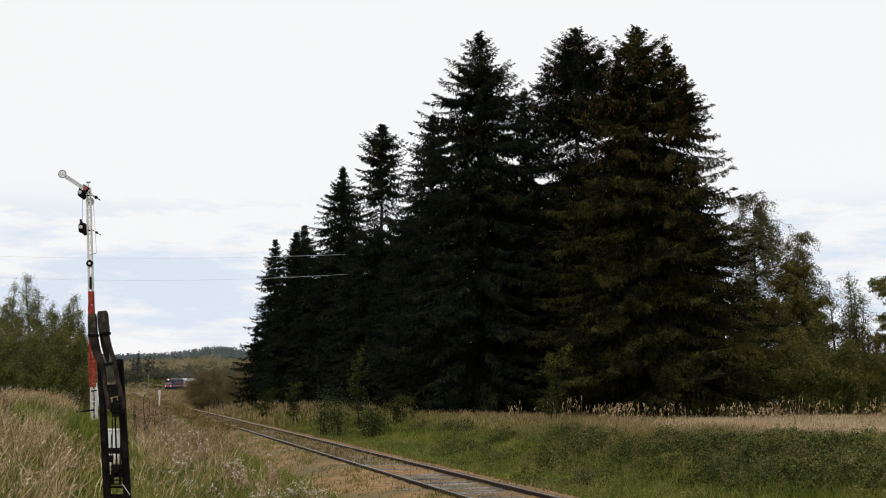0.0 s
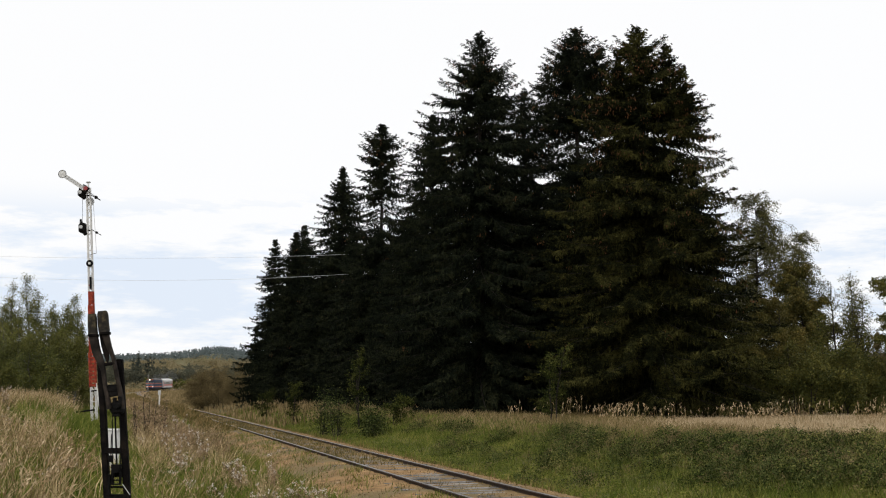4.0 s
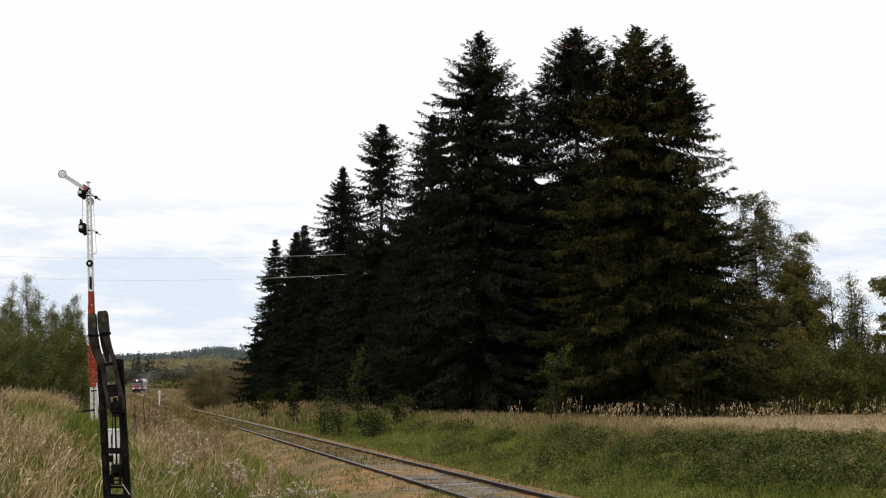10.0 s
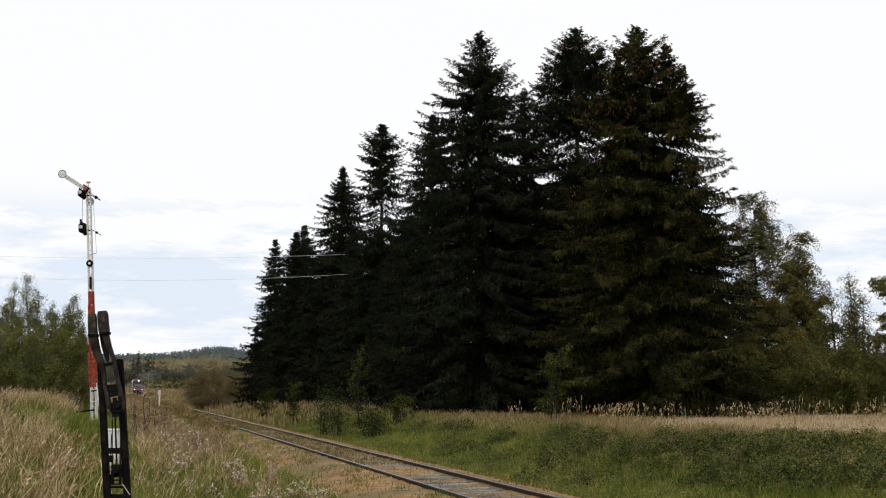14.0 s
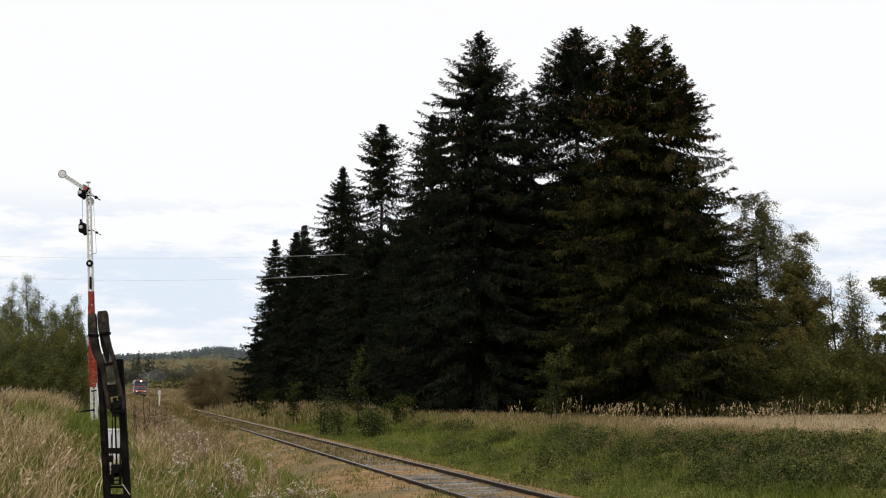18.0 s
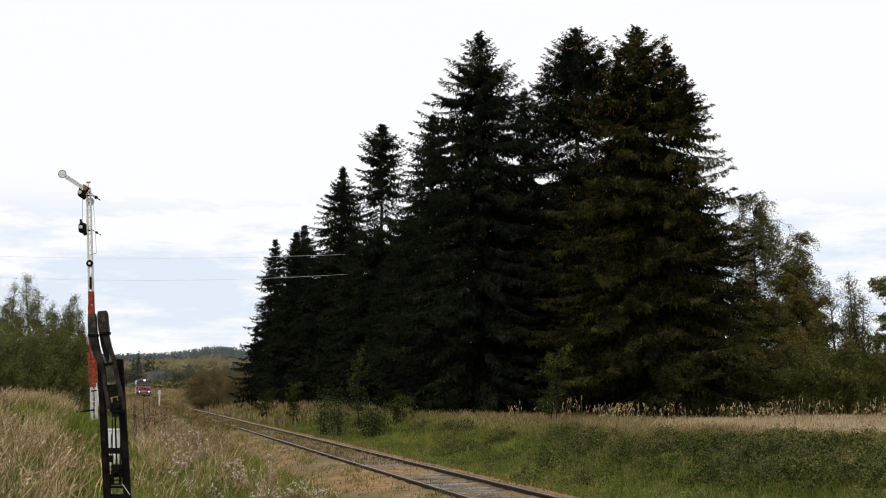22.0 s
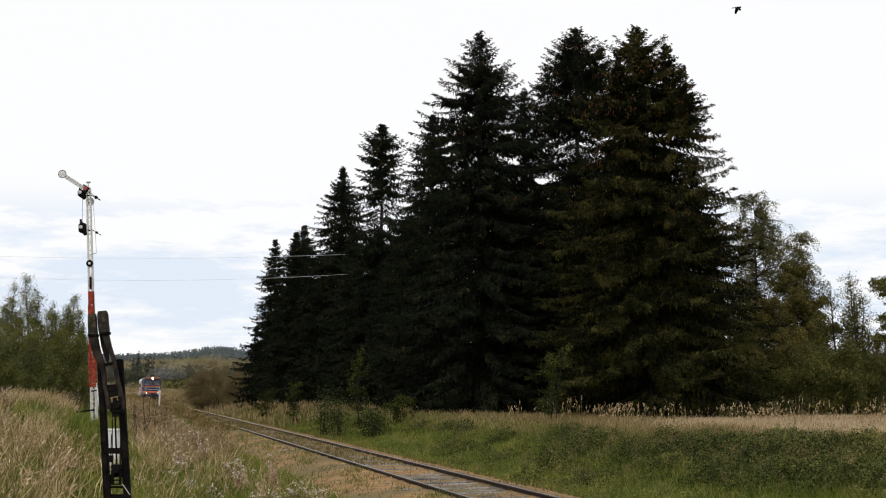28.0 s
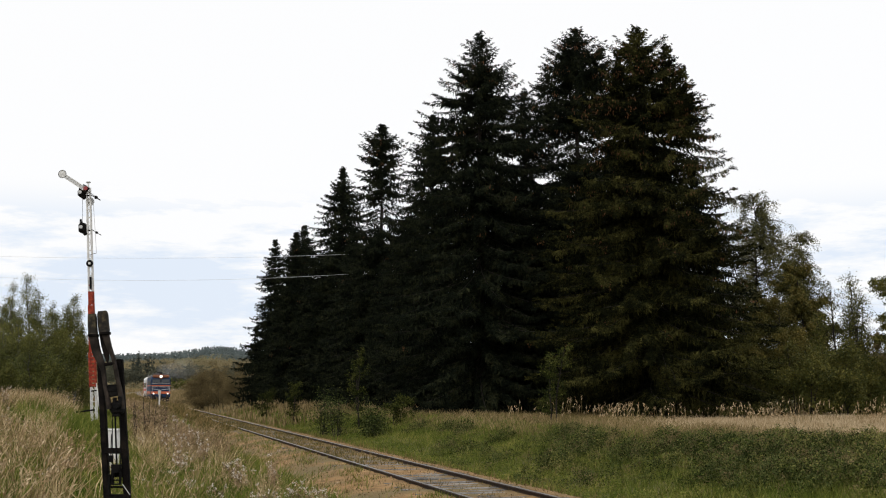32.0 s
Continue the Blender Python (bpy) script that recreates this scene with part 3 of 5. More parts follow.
def build_broadleaves():
    def put(px, py, d, R, name, seed, mat, label, group="", dx=0.0, **kw):
        x, y = at_pixel(px, d, py)
        ob = broadleaf(name, seed, grown(px, py, d), R, mat, label=label, group=group, **kw)
        if name in ("birch", "maple", "aspen", "alder", "young_birch"):
            SWAYING.append(ob)
        return set_on(ob, x + dx, y)
    rb = "birches beside the spruces"
    put(1322, 352, 82, 3.7, "birch", 101, M_BIRCH, "tall weeping birch with thinning autumn leaves", rb, droop=1.0, count=100000, leaf=0.11, shape=0.4, clear=0.1, bark=M_BARK, cap=0.34, stems=2, limbs=9.0, loose=0.02)
    put(1404, 412, 86, 2.7, "birch", 102, M_BIRCH, "tall weeping birch with thinning autumn leaves", rb, droop=1.0, count=60000, leaf=0.115, shape=0.4, clear=0.1, bark=M_BARK, cap=0.34, stems=2, limbs=9.0, loose=0.02)
    put(1420, 474, 74, 1.8, "maple", 103, M_RUSTY, "leafy green-yellow roadside tree", "", droop=0.35, count=48000, leaf=0.14, shape=0.5, bark=M_BARK)
    put(1376, 540, 66, 2.6, "rowan", 104, M_RUSTY, "dense green-brown young tree under the birches", "", droop=0.35, count=46000, leaf=0.10, clear=0.05, shape=0.5, bark=M_BARK)
    for i, (px, py, d, R) in enumerate([(1472, 504, 70, 1.3), (1490, 512, 72, 1.2), (1516, 490, 70, 1.4), (1532, 528, 71, 1.1), (1502, 545, 69, 1.2), (1458, 560, 69, 1.1)]):
        put(px, py, d, R, "aspen", 301 + i, M_BUSHG, "slender young aspen with sparse leaves", "young aspens", droop=0.0, count=4600, leaf=0.105, bark=M_BARK, stems=3, clear=0.05, shape=0.35, cap=0.2, limbs=5.0, loose=0.07)
    put(1604, 440, 66, 1.9, "alder", 107, M_BUSHG, "dark leafy alder at the field edge", "", droop=0.3, count=34000, leaf=0.11, bark=M_BARK, shape=0.5)
    for i, (px, py, d, R) in enumerate([(1460, 618, 66, 2.0), (1490, 612, 64, 1.6), (1524, 606, 67, 1.5), (1410, 610, 63, 2.2), (1330, 640, 64, 2.2), (1560, 668, 66, 1.3)]):
        put(px, py, d, R, "willow_bush", 120 + i, M_BUSHG, "dense olive green willow bush", "bushes at the field edge", droop=0.3, count=17000, leaf=0.10, bark=M_BARK, loose=0.1, stems=6, clear=0.03, category="bush", shape=0.5)
    for i, (px, py, d, R) in enumerate([(48, 492, 60, 1.4), (66, 516, 61, 1.2), (30, 508, 58, 1.3), (22, 532, 62, 1.3), (2, 545, 60, 1.4), (-20, 530, 61, 1.4), (-45, 520, 60, 1.4), (92, 540, 60, 1.2), (106, 552, 62, 1.2), (128, 524, 63, 1.2), (118, 545, 60, 1.1), (140, 552, 64, 0.9), (151, 575, 65, 0.7), (80, 560, 57, 1.3), (40, 570, 56, 1.3), (10, 580, 55, 1.3), (110, 590, 57, 1.2), (138, 600, 59, 0.9), (60, 600, 54, 1.2), (-10, 600, 54, 1.2), (85, 620, 54, 1.1)]):
        put(px, py, d, R, "young_birch", 140 + i, M_BIRCHL, "slender young birch with small dark leaves", "young birches by the track", droop=-0.5, loose=0.03, count=16000, leaf=0.068, clear=0.04, shape=-0.7, cap=0.07, limbs=11.0, bark=M_BIRCHBARK)
    put(1564, 592, 76, 1.5, "grey_bush", 190, M_BUSHB, "grey-brown leafless-looking bush by the house", "", droop=0.1, count=14000, leaf=0.10, stems=6, clear=0.03, bark=M_BARK, category="bush", shape=0.5)
    # saplings in front of the spruces
    for i, (px, py, d, R) in enumerate([(640, 618, 62, 0.8), (975, 615, 50, 1.0), (520, 672, 78, 0.9), (470, 690, 95, 1.2), (700, 705, 58, 1.0)]):
        put(px, py, d, R, "sapling", 160 + i, M_WEEDD, "small green sapling in the grass before the spruces", "saplings", droop=0.1, count=2600, leaf=0.09, stems=2, clear=0.03, bark=M_BARK, category="sapling", shape=0.5)
    for i, (px, py, d, R) in enumerate([(572, 692, 62, 0.8), (596, 704, 60, 0.7), (650, 722, 56, 0.6), (666, 734, 55, 0.5)]):
        put(px, py, d, R, "bank_bush", 170 + i, M_WEEDK, "low dark leafy bush on the bank", "bushes on the bank", droop=-0.1, count=1900, leaf=0.085, stems=5, clear=0.02, bark=M_BARK, category="bush", shape=0.9, loose=0.24, limbs=6.0)
    for i, (px, py, d, R) in enumerate([(262, 697, 38, 0.6), (284, 706, 41, 0.5), (246, 712, 36, 0.4)]):
        put(px, py, d, R, "dead_shrub", 176 + i, M_STALK, "withered twiggy brown shrub beside the track", "withered shrubs", droop=0.0, count=1500, leaf=0.05, stems=5, clear=0.03, bark=M_BARK, category="shrub", shape=0.5, loose=0.04)
    # brown bush beside the line and the ones beyond it
    for i, (px, py, d, R) in enumerate([(352, 660, 138, 2.6), (385, 652, 142, 3.2), (412, 668, 136, 2.2)]):
        put(px, py, d, R, "brown_bush", 180 + i, M_BUSHB, "round brown leafless-looking willow bush", "bushes beside the line", droop=0.3, count=42000, leaf=0.085, loose=0.1, stems=8, clear=0.03, bark=M_BARK, category="bush", shape=0.4)


build_broadleaves()


def far_woods():
    """Woods on the far slopes: many small uneven crowns joined, distance haze painted into their colours."""
    rng = np.random.default_rng(8)

    def crowns(name, x, y, h, w, mat, label, cone):
        n = len(x)
        z = ground_z(x, y)
        k = 20 if cone else 13
        f = rng.uniform(0.0, 1.0, (n, k))
        r = (1 - f) ** 0.8 if cone else np.sin(np.pi * (0.15 + 0.8 * f))
        a = rng.uniform(0, 6.283, (n, k))
        P = np.stack([x[:, None] + np.cos(a) * r * w[:, None], y[:, None] + np.sin(a) * r * w[:, None] * 0.6, z[:, None] + h[:, None] * f], -1).reshape(-1, 3)
        hh = np.repeat(h, k)
        D = unit(rng.normal(0, 1, (n * k, 3)) + np.array([0, 0, 0.9 if cone else 0.3])) * (hh * 0.26)[:, None]
        S = unit(np.cross(D, rng.normal(0, 1, (n * k, 3)) + np.array([0, 1.0, 0])))
        V, Q = kites(P - D * 0.3, D, S, hh * (0.09 if cone else 0.13))
        tagged(soup(name, V, Q, [], mat), label, "woods", kind="stuff")

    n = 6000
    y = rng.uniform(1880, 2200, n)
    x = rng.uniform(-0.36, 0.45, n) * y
    crowns("far_conifers", x, y, rng.uniform(7, 13.0, n), rng.uniform(3, 5, n), M_FARGREEN, "distant dark conifer forest on the ridge, paled with painted haze", True)
    n = 6000
    y = 480 + 1450 * rng.uniform(0, 1, n) ** 1.3
    x = rng.uniform(-0.38, 0.45, n) * y
    y = np.concatenate([y, rng.uniform(1540, 1850, 5000)])
    x = np.concatenate([x, rng.uniform(-0.38, 0.0, 5000) * y[-5000:]])
    keep = np.abs(side(x, y)) > 12
    x, y = x[keep], y[keep]
    crowns("far_scrub", x, y, rng.uniform(1.8, 4.6, len(x)) * (0.5 + y / 1600), rng.uniform(4, 8, len(x)) * (0.5 + y / 1500), M_FARBROWN, "distant brown autumn scrub on the slope, paled with painted haze", False)


far_woods()


def mid_trees():
    for i, (px, py, d, R) in enumerate([(242, 622, 600, 3.4), (256, 625, 605, 3.6), (263, 632, 600, 3.0), (234, 634, 610, 3.2)]):
        x, y = at_pixel(px, d)
        ob = broadleaf("grey_poplar", 200 + i, grown(px, py, d), R, M_MIDD, 0.5, 6500, 0.05, 0.03, 2, M_BARK, label="upright grey-green tree far along the line", group="trees far along the line", shape=-0.6, cap=0.12, limbs=1.6)
        set_on(ob, x, y)
    rng = random.Random(9)
    for i in range(34):
        px, d = 180 + i * 8.2 + rng.uniform(-4, 4), rng.uniform(560, 640)
        x, y = at_pixel(px, d)
        ob = broadleaf("far_bush", 220 + i, grown(px, rng.uniform(638, 660), d), rng.uniform(4.5, 7.5), M_BUSHB if i % 7 == 3 else M_MIDG, 0.5, 4200, 0.3, 0.03, 4, M_BARK, label="grey-green bush beyond the curve of the line", group="bushes beyond the curve", category="bush", shape=0.5, limbs=0.8)
        set_on(ob, x, y, 0.4)
    for i in range(9):
        px, d = 262 + i * 10, rng.uniform(528, 545)
        x, y = at_pixel(px, d)
        ob = broadleaf("low_willow", 270 + i, grown(px, rng.uniform(669, 678), d), rng.uniform(3.0, 4.5), M_WEED, 0.4, 3000, 0.3, 0.03, 4, M_BARK, label="low light green willow beyond the line", group="low willows beyond the line", category="bush", shape=0.5, limbs=0.8)
        set_on(ob, x, y, 0.3)


mid_trees()


# ---- grass ----
def blades(name, x, y, h, w, mat, label, lean=0.35, seed=0, category="grass", wind=0.08, heads=None):
    """Bent tapering blades rooted on the ground, joined."""
    rng = np.random.default_rng(seed)
    n = len(x)
    z = surface_z(x, y) - 0.02
    az = rng.uniform(0, 6.283, n)
    bend = h * lean * rng.uniform(0.2, 1.3, n)
    T = np.column_stack([np.cos(az) * bend + wind * h * rng.uniform(0.3, 1, n), np.sin(az) * bend, h])
    wa = rng.uniform(-0.9, 0.9, n)
    S = np.column_stack([np.cos(wa), np.sin(wa), np.zeros(n)]) * w[:, None]
    P = np.column_stack([x, y, z])
    M1 = P + T * np.array([0.32, 0.32, 0.58])
    if np.mean(h) < 0.3:
        V = np.stack([P - S, P + S, P + T], 1).reshape(-1, 3)
        q = np.arange(n * 3).reshape(n, 3)
    else:
        V = np.stack([P, M1 + S, P + T, M1 - S], 1).reshape(-1, 3)
        q = np.arange(n * 4).reshape(n, 4)
    ob = tagged(soup(name, V, q, [], mat), label, category, kind="stuff")
    if heads:
        hm, hl, hw, frac, hname, hlabel = heads
        k = rng.uniform(size=n) < frac
        P2, T2 = (P + T)[k], T[k]
        m = k.sum()
        D = unit(T2 * np.array([1.6, 1.6, 0.8])) * (hl * rng.uniform(0.6, 1.3, m))[:, None]
        out = []
        for c in range(4):
            E = unit(D + rng.normal(0, 0.35, (m, 3)) * hl) * (hl * rng.uniform(0.35, 0.7, m))[:, None]
            out.append(kites(P2 - T2 * 0.06 * c, E, unit(np.cross(E, rng.normal(0, 1, (m, 3)) + np.array([0, 1.5, 0]))), hw * rng.uniform(0.6, 1.3, m)))
        V, Q = merge(out)
        tagged(soup(hname, V, Q, [], hm), hlabel, category, kind="stuff")
    return ob


def band(rng, n, y0, y1, u0, u1, power=1.0, clump=0.0):
    """Points in a band beside the track, denser near y0."""
    y = y0 * (y1 / y0) ** (rng.uniform(0, 1, n) ** power)
    u = rng.uniform(u0, u1, n)
    if clump:
        g = np.sin(y * 1.7 + 2.1 * np.sin(u * 1.9)) * np.sin(u * 2.3 + 1.7 * np.sin(y * 0.9))
        keep = g + rng.normal(0, 0.5, n) > clump - 1.0
        y, u = y[keep], u[keep]
    return track_x(y) + u / 0.9604, y


def tufted(rng, x, y, k, r):
    """Several blades from each root."""
    n = len(x)
    return np.repeat(x, k) + rng.normal(0, r, n * k), np.repeat(y, k) + rng.normal(0, r, n * k)


def build_grass():
    rng = np.random.default_rng(5)
    U = lambda n, a, b: rng.uniform(a, b, n)
    # tall dry grass on the left bank
    x, y = tufted(rng, *band(rng, 5200, 13, 75, -23, -8.7, 1.0, 1.25), 10, 0.10)
    blades("dry_bank_grass", x, y, U(len(x), 0.3, 1.1), U(len(x), 0.0025, 0.006) * (1 + y / 40), M_DRY, "tall dry straw grass on the bank", 0.45, 1, heads=(M_PLUME, 0.15, 0.011, 0.24, "dry_grass_heads", "pale seed heads of the dry grass"))
    x, y = tufted(rng, *band(rng, 820, 13, 27, -12.4, -7.9, 1.0, 1.4), 10, 0.12)
    blades("near_bank_grass", x, y, U(len(x), 0.3, 0.95), U(len(x), 0.003, 0.006), M_DRY, "tall dry grass with feathery heads", 0.5, 40, heads=(M_PLUME, 0.19, 0.012, 0.3, "near_bank_heads", "feathery pale heads of the near grass"))
    x, y = band(rng, 26000, 13, 75, -23, -8.4, 1.0, 0.8)
    blades("bank_undergrowth", x, y, U(len(x), 0.25, 0.65), U(len(x), 0.006, 0.012) * (1 + y / 50), M_MIXED, "fading grass under the dry stalks", 0.5, 2)
    x, y = tufted(rng, *band(rng, 1300, 40, 55, -18, -9.2, 1.0, 0.9), 11, 0.10)
    blades("crest_grass", x, y, U(len(x), 0.35, 1.05), U(len(x), 0.006, 0.011), M_DRY, "tall pale dry grass before the young birches", 0.5, 33, heads=(M_PLUME, 0.14, 0.014, 0.2, "crest_seed_heads", "pale seed heads before the young birches"))
    x, y = band(rng, 2600, 38, 56, -18, -9.0, 1.0, 0.8)
    blades("crest_green_grass", x, y, U(len(x), 0.4, 0.9), U(len(x), 0.008, 0.015), M_WEED, "green grass before the young birches", 0.5, 38)
    x, y = band(rng, 34000, 13, 42, -16.5, -8.4, 1.25, 0.9)
    blades("bank_green_grass", x, y, U(len(x), 0.2, 0.6) * (1.3 - 0.3 * ease(y, 16, 26)), U(len(x), 0.004, 0.009) * (1 + y / 50), M_GREEN, "green grass under the dry stalks", 0.5, 34)
    # green trodden path, ranker towards the mast
    x, y = band(rng, 42000, 13, 90, -10.0, -5.9, 1.0)
    blades("path_grass", x, y, U(len(x), 0.08, 0.28) * (1 + 1.4 * ease(y, 24, 44)), U(len(x), 0.005, 0.011) * (1 + y / 50), M_GREEN, "green grass along the trodden path", 0.7, 3)
    x, y = band(rng, 1500, 13, 60, -9.8, -6.1, 1.0, 1.1)
    blades("path_stalks", x, y, U(len(x), 0.3, 0.8), U(len(x), 0.004, 0.007) * (1 + y / 50), M_DRY, "single dry stalks in the green grass", 0.8, 13)
    x, y = band(rng, 5000, 34, 43.6, -10.3, -6.9, 1.0)
    blades("mast_grass", x, y, U(len(x), 0.4, 0.95), U(len(x), 0.008, 0.014), M_GREEN, "rank green grass round the mast foot", 0.5, 18)
    # mixed tall growth between the path and the track
    x, y = tufted(rng, *band(rng, 1800, 22, 150, -6.6, -3.7, 0.9, 1.2), 10, 0.08)
    blades("verge_dry_grass", x, y, U(len(x), 0.3, 0.95) * (0.7 + 0.5 * ease(y, 22, 36) - 0.45 * ease(y, 40, 56)), U(len(x), 0.0025, 0.0055) * (1 + y / 40), M_DRY, "tall dry grass beside the track", 0.65, 4, heads=(M_PLUME, 0.12, 0.008, 0.25, "verge_grass_heads", "pale seed heads beside the track"))
    x, y = tufted(rng, *band(rng, 230, 13, 25, -7.0, -3.5, 1.0, 1.2), 12, 0.06)
    blades("near_dry_stalks", x, y, U(len(x), 0.25, 0.8), U(len(x), 0.003, 0.005), M_DRY, "dry tufts near the track", 0.6, 25, heads=(M_PLUME, 0.12, 0.008, 0.4, "near_seed_heads", "feathery pale seed heads"))
    x, y = tufted(rng, *band(rng, 6600, 13, 110, -7.2, -3.1, 1.0, 0.7), 9, 0.08)
    blades("verge_green_grass", x, y, U(len(x), 0.18, 0.6), U(len(x), 0.003, 0.008) * (1 + y / 50), M_GREEN, "green grass beside the track", 0.6, 5)
    x, y = band(rng, 10000, 36, 190, -5.8, -3.6, 0.9, 0.9)
    blades("verge_brown_growth", x, y, U(len(x), 0.4, 1.1) * (1 - 0.35 * ease(y, 40, 56)), U(len(x), 0.006, 0.012) * (1 + y / 40), M_STALK, "brown dead herbs beside the track", 0.4, 14)
    # sparse tufts on the bed, thicker between the rails farther off
    x, y = band(rng, 12000, 14, 110, -3.2, 2.6, 1.0, 1.2)
    blades("bed_tufts", x, y, U(len(x), 0.04, 0.16), U(len(x), 0.004, 0.009) * (1 + y / 60), M_MIXED, "sparse weeds on the track bed", 0.7, 6)
    x, y = band(rng, 7000, 14, 60, -3.5, -0.95, 1.0, 1.1)
    blades("sand_tufts", x, y, U(len(x), 0.03, 0.13), U(len(x), 0.004, 0.008) * (1 + y / 60), M_MIXED, "thin yellowed grass on the sand", 0.9, 19)
    x, y = band(rng, 9000, 14, 60, -3.5, -0.95, 1.0, 1.3)
    blades("sand_green_tufts", x, y, U(len(x), 0.04, 0.2), U(len(x), 0.004, 0.008) * (1 + y / 60), M_GREEN, "small green tufts on the sand", 0.8, 20)
    x, y = band(rng, 8000, 14, 60, -3.2, 2.6, 1.0)
    P = np.column_stack([x, y, surface_z(x, y)])
    D = unit(rng.normal(0, 1, P.shape) * np.array([1, 1, 0.5]) + np.array([0, 0, 0.35])) * U(len(x), 0.02, 0.06)[:, None]
    V, Q = kites(P, D, unit(np.cross(D, rng.normal(0, 1, P.shape))), U(len(x), 0.01, 0.025))
    tagged(soup("gravel", V, Q, [], M_STONE), "loose pale gravel on the track bed", "gravel", kind="stuff")
    x, y = band(rng, 14000, 32, 300, -0.7, 0.7, 0.9, 0.5)
    blades("four_foot_grass", x, y, U(len(x), 0.06, 0.17), U(len(x), 0.006, 0.012) * (1 + y / 40), M_MIXED, "low brown grass between the rails", 0.7, 15)
    x, y = band(rng, 12000, 58, 320, -3.4, -0.9, 0.9, 0.5)
    blades("shoulder_grass", x, y, U(len(x), 0.10, 0.30) * (1 + 2.0 * ease(y, 74, 96)), U(len(x), 0.006, 0.012) * (1 + y / 40), M_MIXED, "brown grass on the track shoulder", 0.6, 16)
    # right: green ditch and bank
    x, y = band(rng, 95000, 14, 120, 2.75, 7.4, 1.0)
    blades("ditch_grass", x, y, U(len(x), 0.05, 0.26), U(len(x), 0.004, 0.008) * (1 + y / 60), M_GREEN, "short green grass in the ditch", 0.7, 7)
    x, y = band(rng, 4200, 14, 90, 1.9, 3.4, 1.0, 1.0)
    blades("shoulder_tufts", x, y, U(len(x), 0.08, 0.34), U(len(x), 0.004, 0.009) * (1 + y / 60), M_MIXED, "yellowed tufts along the sandy shoulder", 0.5, 17)
    x, y = band(rng, 60000, 16, 80, 5.5, 9.5, 1.0)
    blades("slope_grass", x, y, U(len(x), 0.08, 0.30), U(len(x), 0.004, 0.009) * (1 + y / 60), M_GREEN, "green grass on the slope", 0.7, 27)
    x, y = band(rng, 16000, 16, 90, 4.6, 10.0, 1.0, 0.9)
    blades("bank_rank_grass", x, y, U(len(x), 0.15, 0.42), U(len(x), 0.006, 0.011) * (1 + y / 60), M_WEED, "rank green grass on the bank", 0.6, 39)
    x, y = band(rng, 15000, 24, 110, 7.2, 13.5, 1.0, 0.7)
    blades("bank_straw", x, y, U(len(x), 0.15, 0.5), U(len(x), 0.004, 0.009) * (1 + y / 60), M_DULL, "dull straw-coloured grass on the bank top", 0.6, 44)
    x, y = band(rng, 26000, 16, 120, 6.5, 13.0, 1.0, 0.8)
    blades("bank_grass", x, y, U(len(x), 0.15, 0.45), U(len(x), 0.005, 0.010) * (1 + y / 60), M_MIXED, "fading grass on the bank", 0.6, 8)
    # field on top
    x, y = band(rng, 110000, 24, 75, 12.3, 42.0, 0.8)
    pale = x > 0.165 * y + rng.normal(0, 1.5, len(x))
    blades("olive_field_grass", x[~pale], y[~pale], U((~pale).sum(), 0.12, 0.32), U((~pale).sum(), 0.005, 0.010) * (1 + y[~pale] / 40), M_MIXED, "fading olive grass of the field", 0.5, 31)
    x, y = x[pale], y[pale]
    blades("field_grass", x, y, U(len(x), 0.08, 0.25), U(len(x), 0.005, 0.010) * (1 + y / 40), M_HAY, "pale dry hay grass of the field", 0.4, 9)
    n = 1500
    d = U(n, 51, 61)
    x = (U(n, 900, 1640) - 784) / 2015 * d
    keep = np.sin(x * 0.9) + np.sin(x * 2.3 + 1.0) + rng.normal(0, 0.8, n) > 0.2
    x, d = x[keep], d[keep]
    n = len(x)
    blades("reed_grass", x, d, U(n, 0.25, 1.3) * (0.7 + 0.3 * np.sin(x * 1.7) * np.sin(x * 0.6 + 1)), U(n, 0.006, 0.011), M_MIXED, "tall reed grass before the spruces", 0.2, 10, heads=(M_PLUME, 0.24, 0.020, 0.7, "reed_plumes", "pale plumes of the reed grass"))
    # farther along the line
    x, y = band(rng, 30000, 80, 480, -60, -3.3, 1.0)
    blades("far_left_grass", x, y, U(len(x), 0.4, 0.9), U(len(x), 0.008, 0.014) * (1 + y / 40), M_DULL, "brown rough grass along the line", 0.4, 11)
    x, y = band(rng, 26000, 75, 480, 2.8, 40, 1.0)
    blades("far_right_grass", x, y, U(len(x), 0.3, 0.8), U(len(x), 0.008, 0.014) * (1 + y / 40), M_DULL, "brown rough grass along the line", 0.4, 12)


build_grass()


def leafy(name, x, y, h, spread, per, leaf, mat, label, seed):
    rng = np.random.default_rng(seed)
    n = len(x)
    f = rng.uniform(0.05, 1, (n, per)) ** 0.8
    sp = spread * (0.4 + 0.8 * np.sin(np.pi * np.clip(f, 0.1, 0.95)))
    P = np.stack([x[:, None] + rng.normal(0, 1, (n, per)) * sp, y[:, None] + rng.normal(0, 1, (n, per)) * sp, ground_z(x, y)[:, None] + h[:, None] * f], -1).reshape(-1, 3)
    D = unit(rng.normal(0, 1, P.shape) + np.array([0, 0, 0.3])) * rng.uniform(0.5 * leaf, 1.5 * leaf, (len(P), 1))
    V, Q = kites(P, D, unit(np.cross(D, rng.normal(0, 1, P.shape))), rng.uniform(0.12, 0.3, len(P)) * leaf)
    tagged(soup(name, V, Q, [], mat), label, "weeds", kind="stuff")


